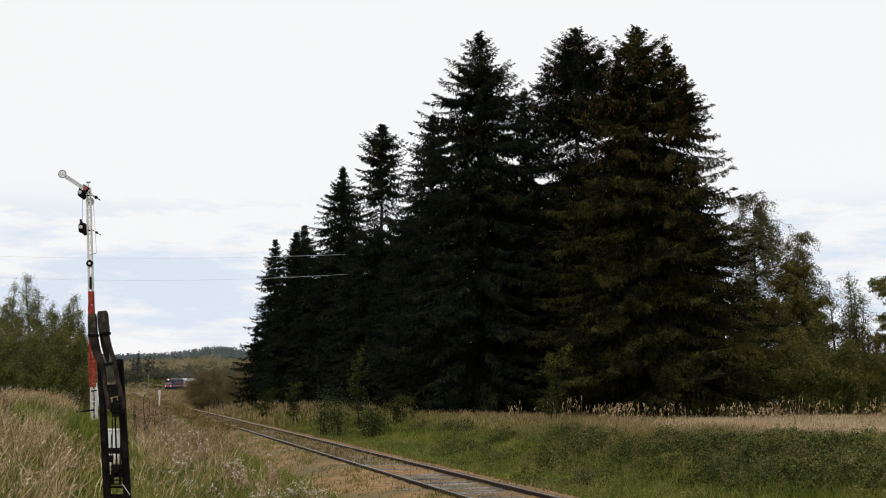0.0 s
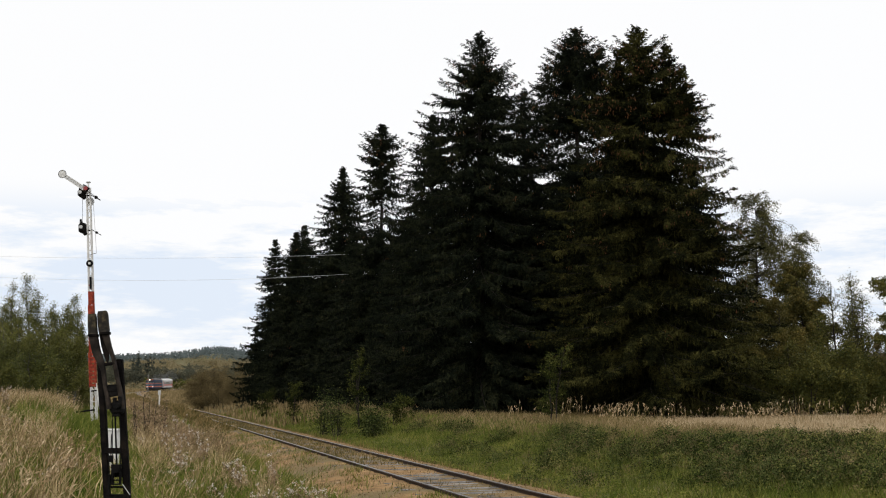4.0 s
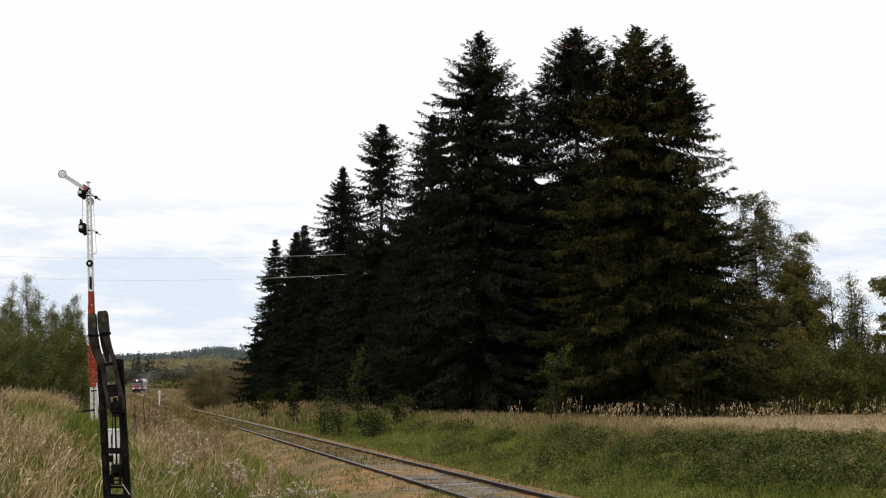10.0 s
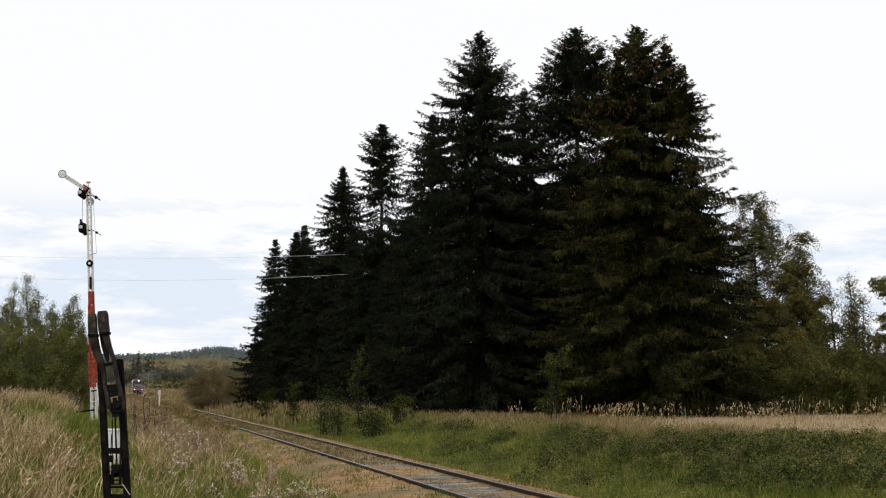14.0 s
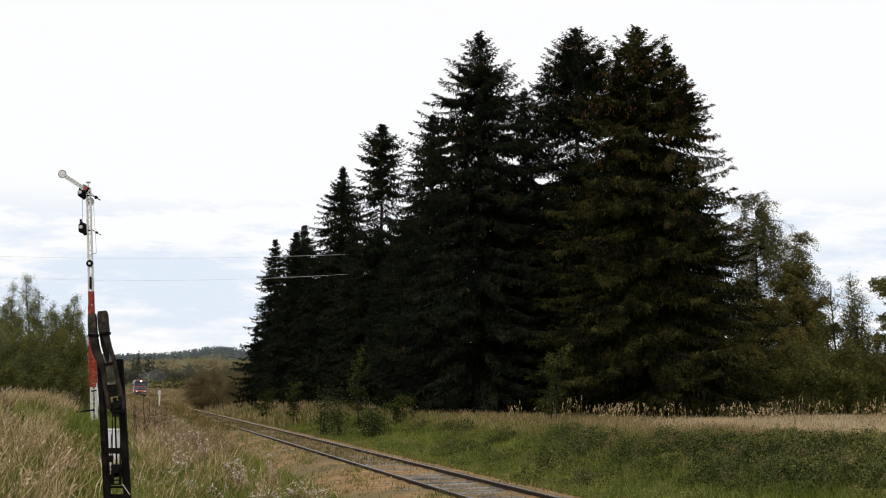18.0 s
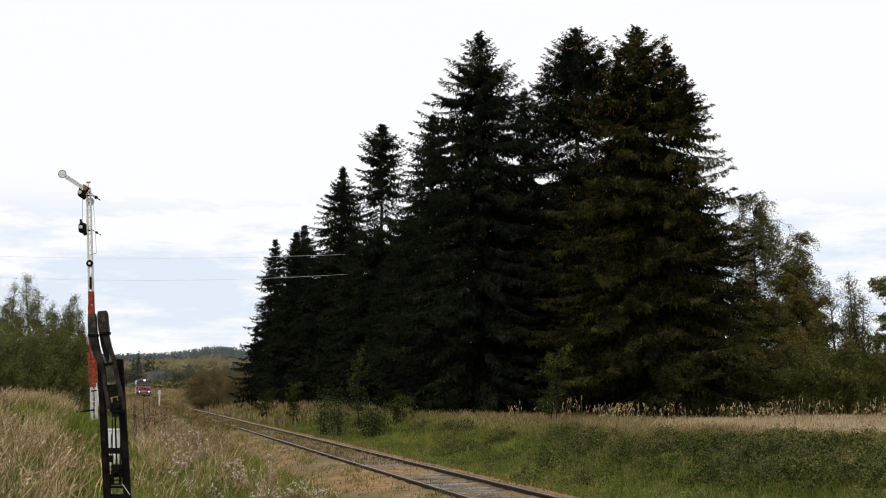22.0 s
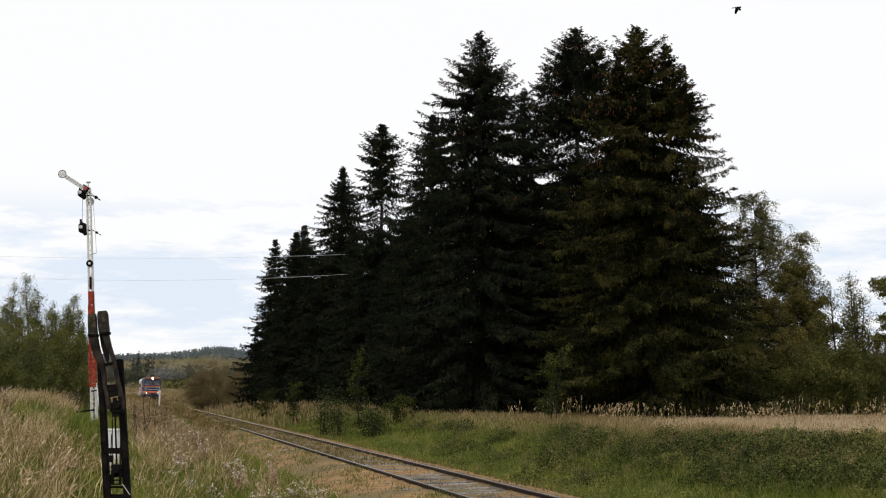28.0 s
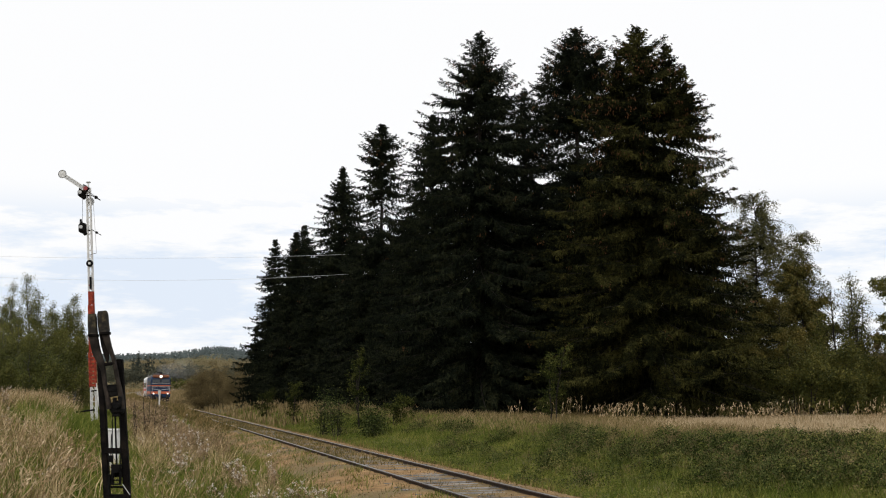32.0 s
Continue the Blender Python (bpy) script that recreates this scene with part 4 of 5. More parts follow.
def weeds():
    """Leafy weeds on the bank and thistles gone to seed on the verge."""
    rng = np.random.default_rng(6)
    # dark shrubby clumps: centre by bearing, then spread, tall in the middle
    clumps = [(1015, 790, 1.3), (985, 815, 0.7), (1000, 765, 0.9), (1055, 775, 0.8), (1110, 800, 0.7), (1240, 790, 1.3), (1290, 800, 1.2), (1340, 795, 1.2), (1400, 790, 1.3), (1460, 800, 1.2), (1530, 800, 1.3), (1270, 840, 0.7), (1380, 840, 0.8), (1480, 850, 0.8), (1180, 775, 0.5), (890, 770, 0.5), (820, 755, 0.6), (930, 780, 0.4), (1150, 830, 0.4), (1560, 850, 0.7), (1080, 830, 0.4), (740, 748, 0.6), (790, 752, 0.5)]
    clumps += [(rng.uniform(700, 1568), rng.uniform(768, 850), rng.uniform(0.2, 0.45)) for i in range(46)]
    X, Y, Hh = [], [], []
    for px, py, r in clumps:
        cx, cy, _ = on_ground(px, py + 16)
        if side(cx, cy) < 3.2 + r:
            continue
        k = int(95 * r * r) + 10
        w = 0.45 if r > 0.46 else 1.1
        dx, dy = rng.normal(0, w * r, k), rng.normal(0, 1.6 * w * r, k)
        X.append(cx + dx)
        Y.append(cy + dy)
        Hh.append((0.15 + 0.40 * np.exp(-(dx / r) ** 2 - (dy / (1.8 * r)) ** 2)) * rng.uniform(0.7, 1.2, k))
    X, Y, Hh = np.concatenate(X), np.concatenate(Y), np.concatenate(Hh)
    lot = rng.uniform(size=len(X))
    half, dead, fresh = lot < 0.58, (lot >= 0.58) & (lot < 0.76), lot >= 0.76
    leafy("bank_weeds", X[half], Y[half], Hh[half], 0.10, 70, 0.062, M_WEEDK, "dark leafy weeds in clumps on the bank", 21)
    leafy("bank_dead_weeds", X[dead], Y[dead], Hh[dead] * 1.15, 0.08, 60, 0.045, M_BUSHB, "brown withered stems among the dark weeds", 35)
    leafy("bank_fresh_weeds", X[fresh], Y[fresh], Hh[fresh] * 1.1, 0.10, 60, 0.055, M_WEED, "paler green herbs among the dark weeds", 45)
    x, y = band(rng, 1500, 15, 60, 2.6, 5.2, 1.0, 0.8)
    leafy("ditch_herbs", x, y, rng.uniform(0.08, 0.28, len(x)), 0.12, 40, 0.055, M_GREEN, "bright green herbs in the ditch", 36)
    x, y = band(rng, 600, 19, 75, 4.8, 9.6, 1.0, 1.2)
    leafy("bank_pale_weeds", x, y, rng.uniform(0.2, 0.5, len(x)), 0.10, 50, 0.06, M_WEED, "grey-green weeds on the bank", 26)
    x, y = band(rng, 260, 19, 75, 6.0, 9.6, 1.0, 0.9)
    leafy("bank_brown_weeds", x, y, rng.uniform(0.25, 0.6, len(x)), 0.09, 40, 0.06, M_BUSHB, "brown withered weeds on the bank", 22)
    x, y = band(rng, 800, 30, 150, -5.6, -3.5, 0.9, 0.8)
    leafy("verge_brown_weeds", x, y, rng.uniform(0.5, 1.1, len(x)) * (1 - 0.35 * ease(y, 40, 56)), 0.13, 60, 0.06, M_BUSHB, "brown withered herbs beside the track", 23)
    x, y = band(rng, 260, 26, 70, -11, -7.0, 0.9, 0.8)
    leafy("path_weeds", x, y, rng.uniform(0.3, 0.75, len(x)), 0.12, 60, 0.07, M_GREEN, "rank green weeds by the mast", 24)
    x, y = band(rng, 520, 14, 34, -7.2, -3.4, 1.0, 0.9)
    leafy("verge_green_herbs", x, y, rng.uniform(0.15, 0.5, len(x)), 0.10, 46, 0.05, M_WEED, "green herbs among the grass", 28)
    x, y = band(rng, 900, 14, 46, -15, -8.4, 1.0, 1.0)
    leafy("bank_herbs", x, y, rng.uniform(0.3, 0.85, len(x)), 0.10, 46, 0.05, M_WEED, "green herbs among the dry grass", 29)
    x, y = band(rng, 700, 15, 54, -16, -8.8, 0.9, 1.0)
    leafy("bank_brown_herbs", x, y, rng.uniform(0.4, 0.9, len(x)), 0.10, 46, 0.05, M_BUSHB, "brown dead herbs among the dry grass", 30)
    # thistles in groups
    spots = [(306, 775, 27), (318, 800, 25), (326, 815, 24), (300, 835, 22), (268, 850, 20), (332, 850, 20), (415, 812, 24), (425, 830, 22), (478, 812, 25), (490, 825, 24), (465, 865, 19), (388, 862, 20), (14, 725, 33), (8, 742, 30), (22, 800, 25), (60, 812, 24), (120, 815, 24), (75, 850, 21), (15, 690, 40), (240, 745, 40), (255, 770, 33), (560, 870, 20), (530, 860, 21), (350, 790, 30), (95, 800, 27), (330, 752, 34), (342, 764, 32), (318, 742, 36), (360, 775, 30), (290, 760, 32)]
    cen = np.array([(*at_pixel(px, d, py), spot(px, py, d).z) for px, py, d in spots])
    x = np.repeat(cen[:, 0], 5) + rng.normal(0, 0.08, len(cen) * 5)
    y = np.repeat(cen[:, 1], 5) + rng.normal(0, 0.12, len(cen) * 5)
    n = len(x)
    h = np.maximum(0.35, np.repeat(cen[:, 2], 5) - ground_z(x, y)) * rng.uniform(0.85, 1.2, n)
    z = ground_z(x, y)
    k = 8
    f = rng.uniform(0.66, 1.0, (n, k))
    top = np.stack([x[:, None] + rng.normal(0, 0.08, (n, k)), y[:, None] + rng.normal(0, 0.08, (n, k)), z[:, None] + h[:, None] * f], -1).reshape(-1, 3)
    root = np.repeat(np.column_stack([x, y, z]), k, axis=0)
    mid = root + (top - root) * np.array([0.2, 0.2, 0.62])
    st = []
    for a, b, w in ((root, mid, 0.006), (mid, top, 0.004)):
        st.append(kites(a, b - a, np.tile([1.0, 0.0, 0.0], (len(a), 1)), np.full(len(a), w)))
    V, Q = merge(st)
    leafy("thistle_leaves", np.repeat(x, 2), np.repeat(y, 2), np.repeat(h * 0.8, 2), 0.06, 40, 0.05, M_STALK, "withered brown thistle leaves", 37)
    tagged(soup("thistle_stalks", V, Q, [], M_STALK), "brown thistle stalks beside the track", "thistles", kind="stuff")
    top = top[rng.uniform(size=len(top)) < 0.28]
    for nm, mt, lab, cnt, dz, sp, lo, hi, wd in (("thistle_fluff", M_FLUFF, "white seed fluff on the thistles", 9, 0.012, 0.018, 0.026, 0.052, 0.013), ("thistle_bracts", M_STALK, "brown bracts under the seed fluff", 10, -0.028, 0.018, 0.025, 0.045, 0.012)):
        P = np.repeat(top, cnt, axis=0) + rng.normal(0, sp, (len(top) * cnt, 3)) + np.array([0, 0, dz])
        D = unit(rng.normal(0, 1, P.shape)) * rng.uniform(lo, hi, (len(P), 1))
        V, Q = kites(P, D, unit(np.cross(D, rng.normal(0, 1, P.shape))), rng.uniform(0.7 * wd, 1.2 * wd, len(P)))
        tagged(soup(nm, V, Q, [], mt), lab, "thistles", kind="stuff")


weeds()


# ---- signal mast ----
def disc(bm, c, r, depth, axis="Y", seg=20):
    r_ = bmesh.ops.create_cone(bm, cap_ends=True, segments=seg, radius1=r, radius2=r, depth=depth)
    rot = {"Y": pose(0, 0, 0, 90), "X": pose(0, 0, 0, 0, 90), "Z": Matrix()}[axis]
    bmesh.ops.transform(bm, matrix=Matrix.Translation(c) @ rot, verts=r_["verts"])
    return bm


def build_semaphore():
    """Lattice mast with one raised arm; local z runs up the mast, 45 units of the view to the metre at its place."""
    d = 44.4
    tip, foot = spot(156.5, 322, d), spot(167, 735, d)
    zb = float(ground_z(foot.x, foot.y))
    lean = math.atan2(tip.x - foot.x, tip.z - foot.z)
    x, y = foot.x - math.tan(lean) * (foot.z - zb), d
    H = (tip.z - zb) / math.cos(lean)
    m = pose(x, y, zb, 0, math.degrees(lean), 0)
    mast = thing("semaphore_signal", m, "white and red lattice railway semaphore with its arm raised", "railway signal")
    hw = 0.072
    red0, red1 = 1.85, H - 4.40
    for sx in (-1, 1):
        for sy in (-1, 1):
            for nm, a, b, mat in (("mast_leg", -0.5, red0, M_WHITEP), ("mast_leg", red0, red1, M_REDP), ("mast_leg", red1, H - 0.25, M_WHITEP)):
                taper = lambda z: hw * (1.35 - 0.45 * z / H)
                bm = bmesh.new()
                rod(bm, (sx * taper(a), sy * taper(a), a), (sx * taper(b), sy * taper(b), b), 0.026, 0.024, 5)
                part(nm, bm, mat, mast)
    z, k = 0.3, 0
    while z < H - 0.4:
        w = hw * (1.35 - 0.45 * z / H)
        mat = M_REDP if red0 < z < red1 else M_WHITEP
        boxed("rung", (0, -w, z), (2 * w, 0.012, 0.030), mat, mast)
        boxed("rung", (0, w, z), (2 * w, 0.012, 0.030), mat, mast)
        bm = bmesh.new()
        s = 1 if k % 2 else -1
        rod(bm, (-s * w, -w, z), (s * w, -w, z + 0.33), 0.012, None, 4)
        part("lattice_brace", bm, mat, mast)
        z += 0.33
        k += 1
    # red boarded sleeve round the middle of the mast
    for i, (a, b) in enumerate(((red0 + 1.37, red1 - 0.55), (red1 - 0.53, red1))):
        w = 0.22 if i < 1 else 0.17
        boxed("red_panel", (0, -hw * 1.25 - 0.02, (a + b) / 2), (w, 0.012, b - a), M_REDP, mast, bevel=0.003, label="faded red painted panel")
        for sx in (-1, 1):
            boxed("panel_edge", (sx * (w / 2 - 0.02), -hw * 1.25 - 0.034, (a + b) / 2), (0.035, 0.018, b - a), M_REDP, mast, bevel=0.003)
    z = red0 + 0.02
    while z < red0 + 1.32:
        boxed("slat", (0, -hw * 1.35 - 0.012, z + 0.06), (0.25, 0.014, 0.105), M_REDP, mast, bevel=0.003)
        z += 0.15
    for sx in (-1, 1):
        boxed("panel_edge", (sx * 0.11, -hw * 1.35 - 0.03, red0 + 0.67), (0.045, 0.02, 1.35), M_REDP, mast, bevel=0.003)
    boxed("base_block", (0.0, 0, 0.05), (0.55, 0.5, 0.5), M_WHITEP, mast, bevel=0.03, label="white painted concrete foot")
    rodded("stay", (0.10, -0.05, 2.0), (0.42, -0.10, -0.1), 0.04, M_WHITEP, mast, label="white painted stay leg")
    boxed("cap", (0, 0, H - 0.02), (0.15, 0.15, 0.05), M_GREYP, mast, bevel=0.01)
    rodded("finial", (0, 0, H - 0.3), (0, 0, H), 0.03, M_WHITEP, mast)
    # arm, raised to the left
    zp = H - 0.40
    arm = new("arm")
    arm.parent = mast
    arm.matrix_basis = pose(0, -0.22, zp, 0, 0, 0) @ pose(0, 0, 0, 0, 36.5, 0)
    boxed("arm_blade", (-0.60, 0, 0.01), (0.92, 0.018, 0.14), M_GREYP, arm, bevel=0.004, label="pale slatted semaphore blade")
    for dz in (-0.06, 0.08):
        boxed("blade_edge", (-0.60, -0.014, dz), (0.94, 0.014, 0.022), M_WHITEP, arm)
    for i in range(6):
        boxed("blade_slat", (-0.25 - 0.14 * i, -0.012, 0), (0.02, 0.012, 0.14), M_WHITEP, arm)
    part("arm_end_disc", disc(bmesh.new(), (-1.20, 0, 0.02), 0.155, 0.02), M_WHITEP, arm, "round pale blade end")
    bm = bmesh.new()
    for i in range(20):
        a0, a1 = i * math.tau / 20, (i + 1) * math.tau / 20
        rod(bm, (-1.20 + 0.155 * math.cos(a0), -0.012, 0.02 + 0.155 * math.sin(a0)), (-1.20 + 0.155 * math.cos(a1), -0.012, 0.02 + 0.155 * math.sin(a1)), 0.011, None, 4)
    part("disc_rim", bm, M_BLACKP, arm, "dark rim of the round blade end")
    boxed("spectacle_plate", (-0.12, 0.02, 0.02), (0.30, 0.02, 0.26), M_BLACKP, arm, bevel=0.02)
    part("red_lens", disc(bmesh.new(), (-0.10, -0.012, 0.05), 0.085, 0.02), M_LENS, arm, "red glass lens")
    rodded("counter_lever", (0, 0, 0), (0.68, 0.0, -0.02), 0.014, M_BLACKP, arm)
    part("counterweight", disc(bmesh.new(), (0.46, 0, -0.015), 0.06, 0.07), M_BLACKP, arm, "small round counterweight")
    # lamps on the mast's side
    for nm, zc, r in (("upper_lamp", H - 0.46, 0.15), ("lower_lamp", H - 1.86, 0.20)):
        bm = bmesh.new()
        box(bm, (-0.25, -0.06, zc), (0.30, 0.26, 2.0 * r), None, 0.07)
        rod(bm, (-0.31, -0.06, zc + r - 0.05), (-0.32, -0.06, zc + r + 0.16), 0.06, 0.04, 8)
        rod(bm, (-0.25, -0.06, zc - 0.05), (-0.12, -0.06, zc - r - 0.07), 0.13, 0.08, 10)
        rod(bm, (-0.15, -0.06, zc - 0.08), (0.05, -0.06, zc - 0.12), 0.03, None, 6)
        lamp = part(nm, bm, M_BLACKP, mast, "black sheet-iron signal lamp")
        part("lens_glass", disc(bmesh.new(), (-0.28, -0.195, zc + 0.03), 0.07, 0.02), M_GREYP, lamp, "round glass")
        rodded("bracket_arm", (0.05, -0.05, zc - 0.05), (0.48, -0.08, zc - 0.34), 0.014, M_BLACKP, mast)
        part("bracket_weight", disc(bmesh.new(), (0.30, -0.07, zc - 0.22), 0.05, 0.06), M_BLACKP, mast)
    part("pulley", disc(bmesh.new(), (0.0, 0.16, H - 0.78), 0.17, 0.03), M_GREYP, mast, "grey grooved wire pulley")
    part("pulley", disc(bmesh.new(), (0.02, -0.16, H - 3.30), 0.135, 0.04), M_BLACKP, mast, "black grooved wire pulley")
    part("pulley_hub", disc(bmesh.new(), (0.02, -0.19, H - 3.30), 0.05, 0.03), M_WHITEP, mast)
    boxed("black_box", (0.03, -0.14, H - 4.08), (0.07, 0.08, 0.5), M_BLACKP, mast, bevel=0.01)
    rodded("control_rod", (0.20, -0.1, H - 0.7), (0.28, -0.1, H - 2.9), 0.009, M_GREYP, mast)
    rodded("control_rod", (0.28, -0.1, H - 2.9), (0.05, -0.12, H - 2.95), 0.009, M_BLACKP, mast)
    rodded("control_rod", (-0.22, -0.1, H - 0.7), (-0.24, -0.1, H - 1.75), 0.007, M_BLACKP, mast)
    rodded("foot_lever", (-0.75, -0.1, 0.92), (0.05, -0.1, 0.97), 0.035, M_BLACKP, mast, label="black lever near the mast foot")
    rodded("foot_bar", (-0.05, -0.2, 1.70), (0.18, -0.2, 1.71), 0.025, M_BLACKP, mast)
    return mast


build_semaphore()


# ---- wire tensioner close by ----
def build_tensioner():
    d = 12.0
    S = d / 2000.0
    x0, y0 = at_pixel(206, d)
    zg = float(ground_z(x0, y0))

    def at(px, py, dy=0.0):
        p = spot(px, py, d + dy)
        return Vector((p.x - x0, dy, p.z - zg))

    t = thing("wire_tensioner", pose(x0, y0, zg), "tall black iron wire tensioner with a forked lever", "tensioner")
    foot = at(228, 1010)

    def bar(name, a, b, w, dep, mat, par=t, label="", bev=0.008):
        a, b = Vector(a), Vector(b)
        dv = b - a
        rot = dv.to_track_quat("Z", "Y").to_matrix().to_4x4()
        # keep the bar's width across the view
        zx = dv.normalized()
        yx = Vector((0, 1, 0))
        xx = yx.cross(zx).normalized()
        yx = zx.cross(xx)
        rot = Matrix((xx, yx, zx)).transposed().to_4x4()
        bm = bmesh.new()
        box(bm, (0, 0, 0), (w, dep, dv.length))
        bmesh.ops.bevel(bm, geom=bm.edges[:], offset=bev, segments=2, affect="EDGES")
        bmesh.ops.transform(bm, matrix=Matrix.Translation((a + b) / 2) @ rot, verts=bm.verts)
        return part(name, bm, mat, par, label)

    # two channel-iron uprights
    for (xa, ya), (xb, yb), w in (((177, 640), (195, 1010), 0.064), ((210.5, 636), (232, 1010), 0.066)):
        up = bar("upright", at(xa, ya), at(xb, yb), w, 0.022, M_IRON, label="black channel-iron upright")
        a, b = at(xa, ya), at(xb, yb)
        for sx in (-1, 1):
            off = Vector((sx * (w / 2 - 0.006), 0.034, 0))
            bar("flange", a + off, b + off, 0.012, 0.05, M_IRON, up, bev=0.003)
    for py, w, h, sh in ((798, 0.20, 0.06, 0), (836, 0.13, 0.10, 4), (862, 0.16, 0.02, 0), (880, 0.20, 0.06, 0), (935, 0.20, 0.12, 0), (970, 0.22, 0.05, 0)):
        cx = 177 + (py - 640) * 0.0486 + 17.5 + sh
        boxed("cross_plate", at(cx, py, -0.012), (w, 0.02, h), M_IRON, t, bevel=0.004)
    # forked lever: two prongs, a ring eye, a long shank
    def curved(name, pts, w, dep, mat, par, label=""):
        V = [at(px, py, dy) for px, py, dy in pts]
        P = np.array([tuple(v) for v in V])
        k = np.linspace(0, len(P) - 1, len(P) * 4)
        Pi = np.column_stack([np.interp(k, np.arange(len(P)), P[:, c]) for c in range(3)])
        for _ in range(2):
            Pi[1:-1] = (Pi[:-2] + 2 * Pi[1:-1] + Pi[2:]) / 4
        T = unit(np.gradient(Pi, axis=0))
        A = unit(np.cross(np.tile([0.0, 1, 0], (len(T), 1)), T))
        W = np.interp(k, np.arange(len(P)), w)[:, None] if np.ndim(w) else np.full((len(T), 1), w)
        B = np.tile([0, dep / 2, 0], (len(T), 1))
        c = 0.72
        ring = [Pi + A * W / 2 * c - B, Pi - A * W / 2 * c - B, Pi - A * W / 2 - B * c, Pi - A * W / 2 + B * c, Pi - A * W / 2 * c + B, Pi + A * W / 2 * c + B, Pi + A * W / 2 + B * c, Pi + A * W / 2 - B * c]
        R = np.stack(ring, 1)
        n = len(Pi)
        i = np.arange(n * 8).reshape(n, 8)
        j = np.roll(i, -1, axis=1)
        q = np.stack([i[:-1], j[:-1], j[1:], i[1:]], -1).reshape(-1, 4)
        caps = np.array([[0, 1, 2, 3], [0, 3, 4, 7], [4, 5, 6, 7]])
        q = np.concatenate([q, caps, caps[:, ::-1] + (n - 1) * 8])
        return soup(name, R.reshape(-1, 3), q, [], mat, par, label)

    lever = new("forked_lever")
    lever.parent = t
    curved("prong", [(165, 592, -0.06), (168, 610, -0.06), (172, 626, -0.06), (179, 641, -0.06), (183.5, 656, -0.06), (186, 680, -0.06), (190, 702, -0.06), (195, 724, -0.06)], [0.088, 0.086, 0.082, 0.066, 0.040, 0.036, 0.040, 0.050], 0.06, M_WORN, lever, "worn iron fork prong")
    curved("prong", [(187, 592, -0.05), (190, 604, -0.05), (195, 618, -0.05), (201, 634, -0.05), (204, 648, -0.05), (208, 670, -0.05), (214, 698, -0.05), (217, 724, -0.05)], [0.070, 0.060, 0.042, 0.036, 0.036, 0.036, 0.044, 0.05], 0.06, M_WORN, lever, "worn iron fork prong")
    for px, py, w in ((165.5, 594, 0.098), (186, 590, 0.106)):
        boxed("collar", at(px, py, -0.06), (w, 0.09, 0.03), M_IRON, lever, bevel=0.006)
    curved("prong_tip", [(163, 556, -0.06), (163.5, 562, -0.06), (164, 578, -0.06), (165, 592, -0.06)], [0.070, 0.080, 0.086, 0.088], 0.08, M_IRONTOP, lever, "rust-worn square prong end")
    curved("prong_tip", [(181.5, 551, -0.05), (182, 557, -0.05), (183, 572, -0.05), (185, 588, -0.05)], [0.080, 0.104, 0.106, 0.104], 0.08, M_IRONTOP, lever, "rust-worn square prong end")
    curved("inner_web", [(184, 590, -0.045), (186.5, 612, -0.045), (189, 630, -0.045), (191, 643, -0.045)], [0.095, 0.080, 0.050, 0.012], 0.03, M_IRON, lever)
    bar("eye_bridge", at(182, 646, -0.055), at(205, 643, -0.055), 0.034, 0.05, M_IRON, lever)
    bar("eye_bridge", at(190, 688, -0.05), at(213, 686, -0.05), 0.075, 0.05, M_BLACKP, lever)
    bar("shank", at(199, 684, -0.045), at(202, 702, -0.045), 0.12, 0.04, M_BLACKP, lever, "black lever head")
    part("pivot", disc(bmesh.new(), at(208, 718, -0.08), 0.032, 0.12), M_BLACKP, t, "iron pivot pin")
    part("pulley", disc(bmesh.new(), at(208, 722, -0.04), 0.078, 0.05), M_BLACKP, t, "black grooved pulley")
    for px, py, w, h in ((209, 727, 0.125, 0.045), (203, 714, 0.03, 0.12), (213, 712, 0.035, 0.12), (206, 735, 0.075, 0.03)):
        boxed("pulley_strap", at(px, py, -0.075), (w, 0.05, h), M_BLACKP, t, bevel=0.006)
    for px, py, w, h in ((206, 826, 0.10, 0.045), (206, 834, 0.06, 0.03), (197, 812, 0.035, 0.07), (200, 845, 0.02, 0.14), (213, 846, 0.016, 0.12), (206, 850, 0.10, 0.012), (206, 857, 0.10, 0.012), (194, 857, 0.02, 0.20)):
        boxed("guide_block", at(px, py, -0.05), (w, 0.05, h), M_BLACKP, t, bevel=0.003)
    for pa, pb, r in (((204, 735), (207, 835), 0.009), ((199, 735), (199, 850), 0.005), ((213, 735), (214, 840), 0.006)):
        rodded("tension_wire", at(*pa, -0.03), at(*pb, -0.03), r, M_BLACKP, t, seg=6)
    part("weight", disc(bmesh.new(), at(206, 830, -0.04), 0.042, 0.08), M_BLACKP, t, "iron weight")
    rodded("slanting_rod", at(217, 857, -0.06), at(230, 876, -0.06), 0.004, M_GREYP, t, seg=6)
    boxed("foot_plate", (foot.x - 0.08, 0, 0.02), (0.42, 0.35, 0.08), M_IRON, t, bevel=0.01)


build_tensioner()


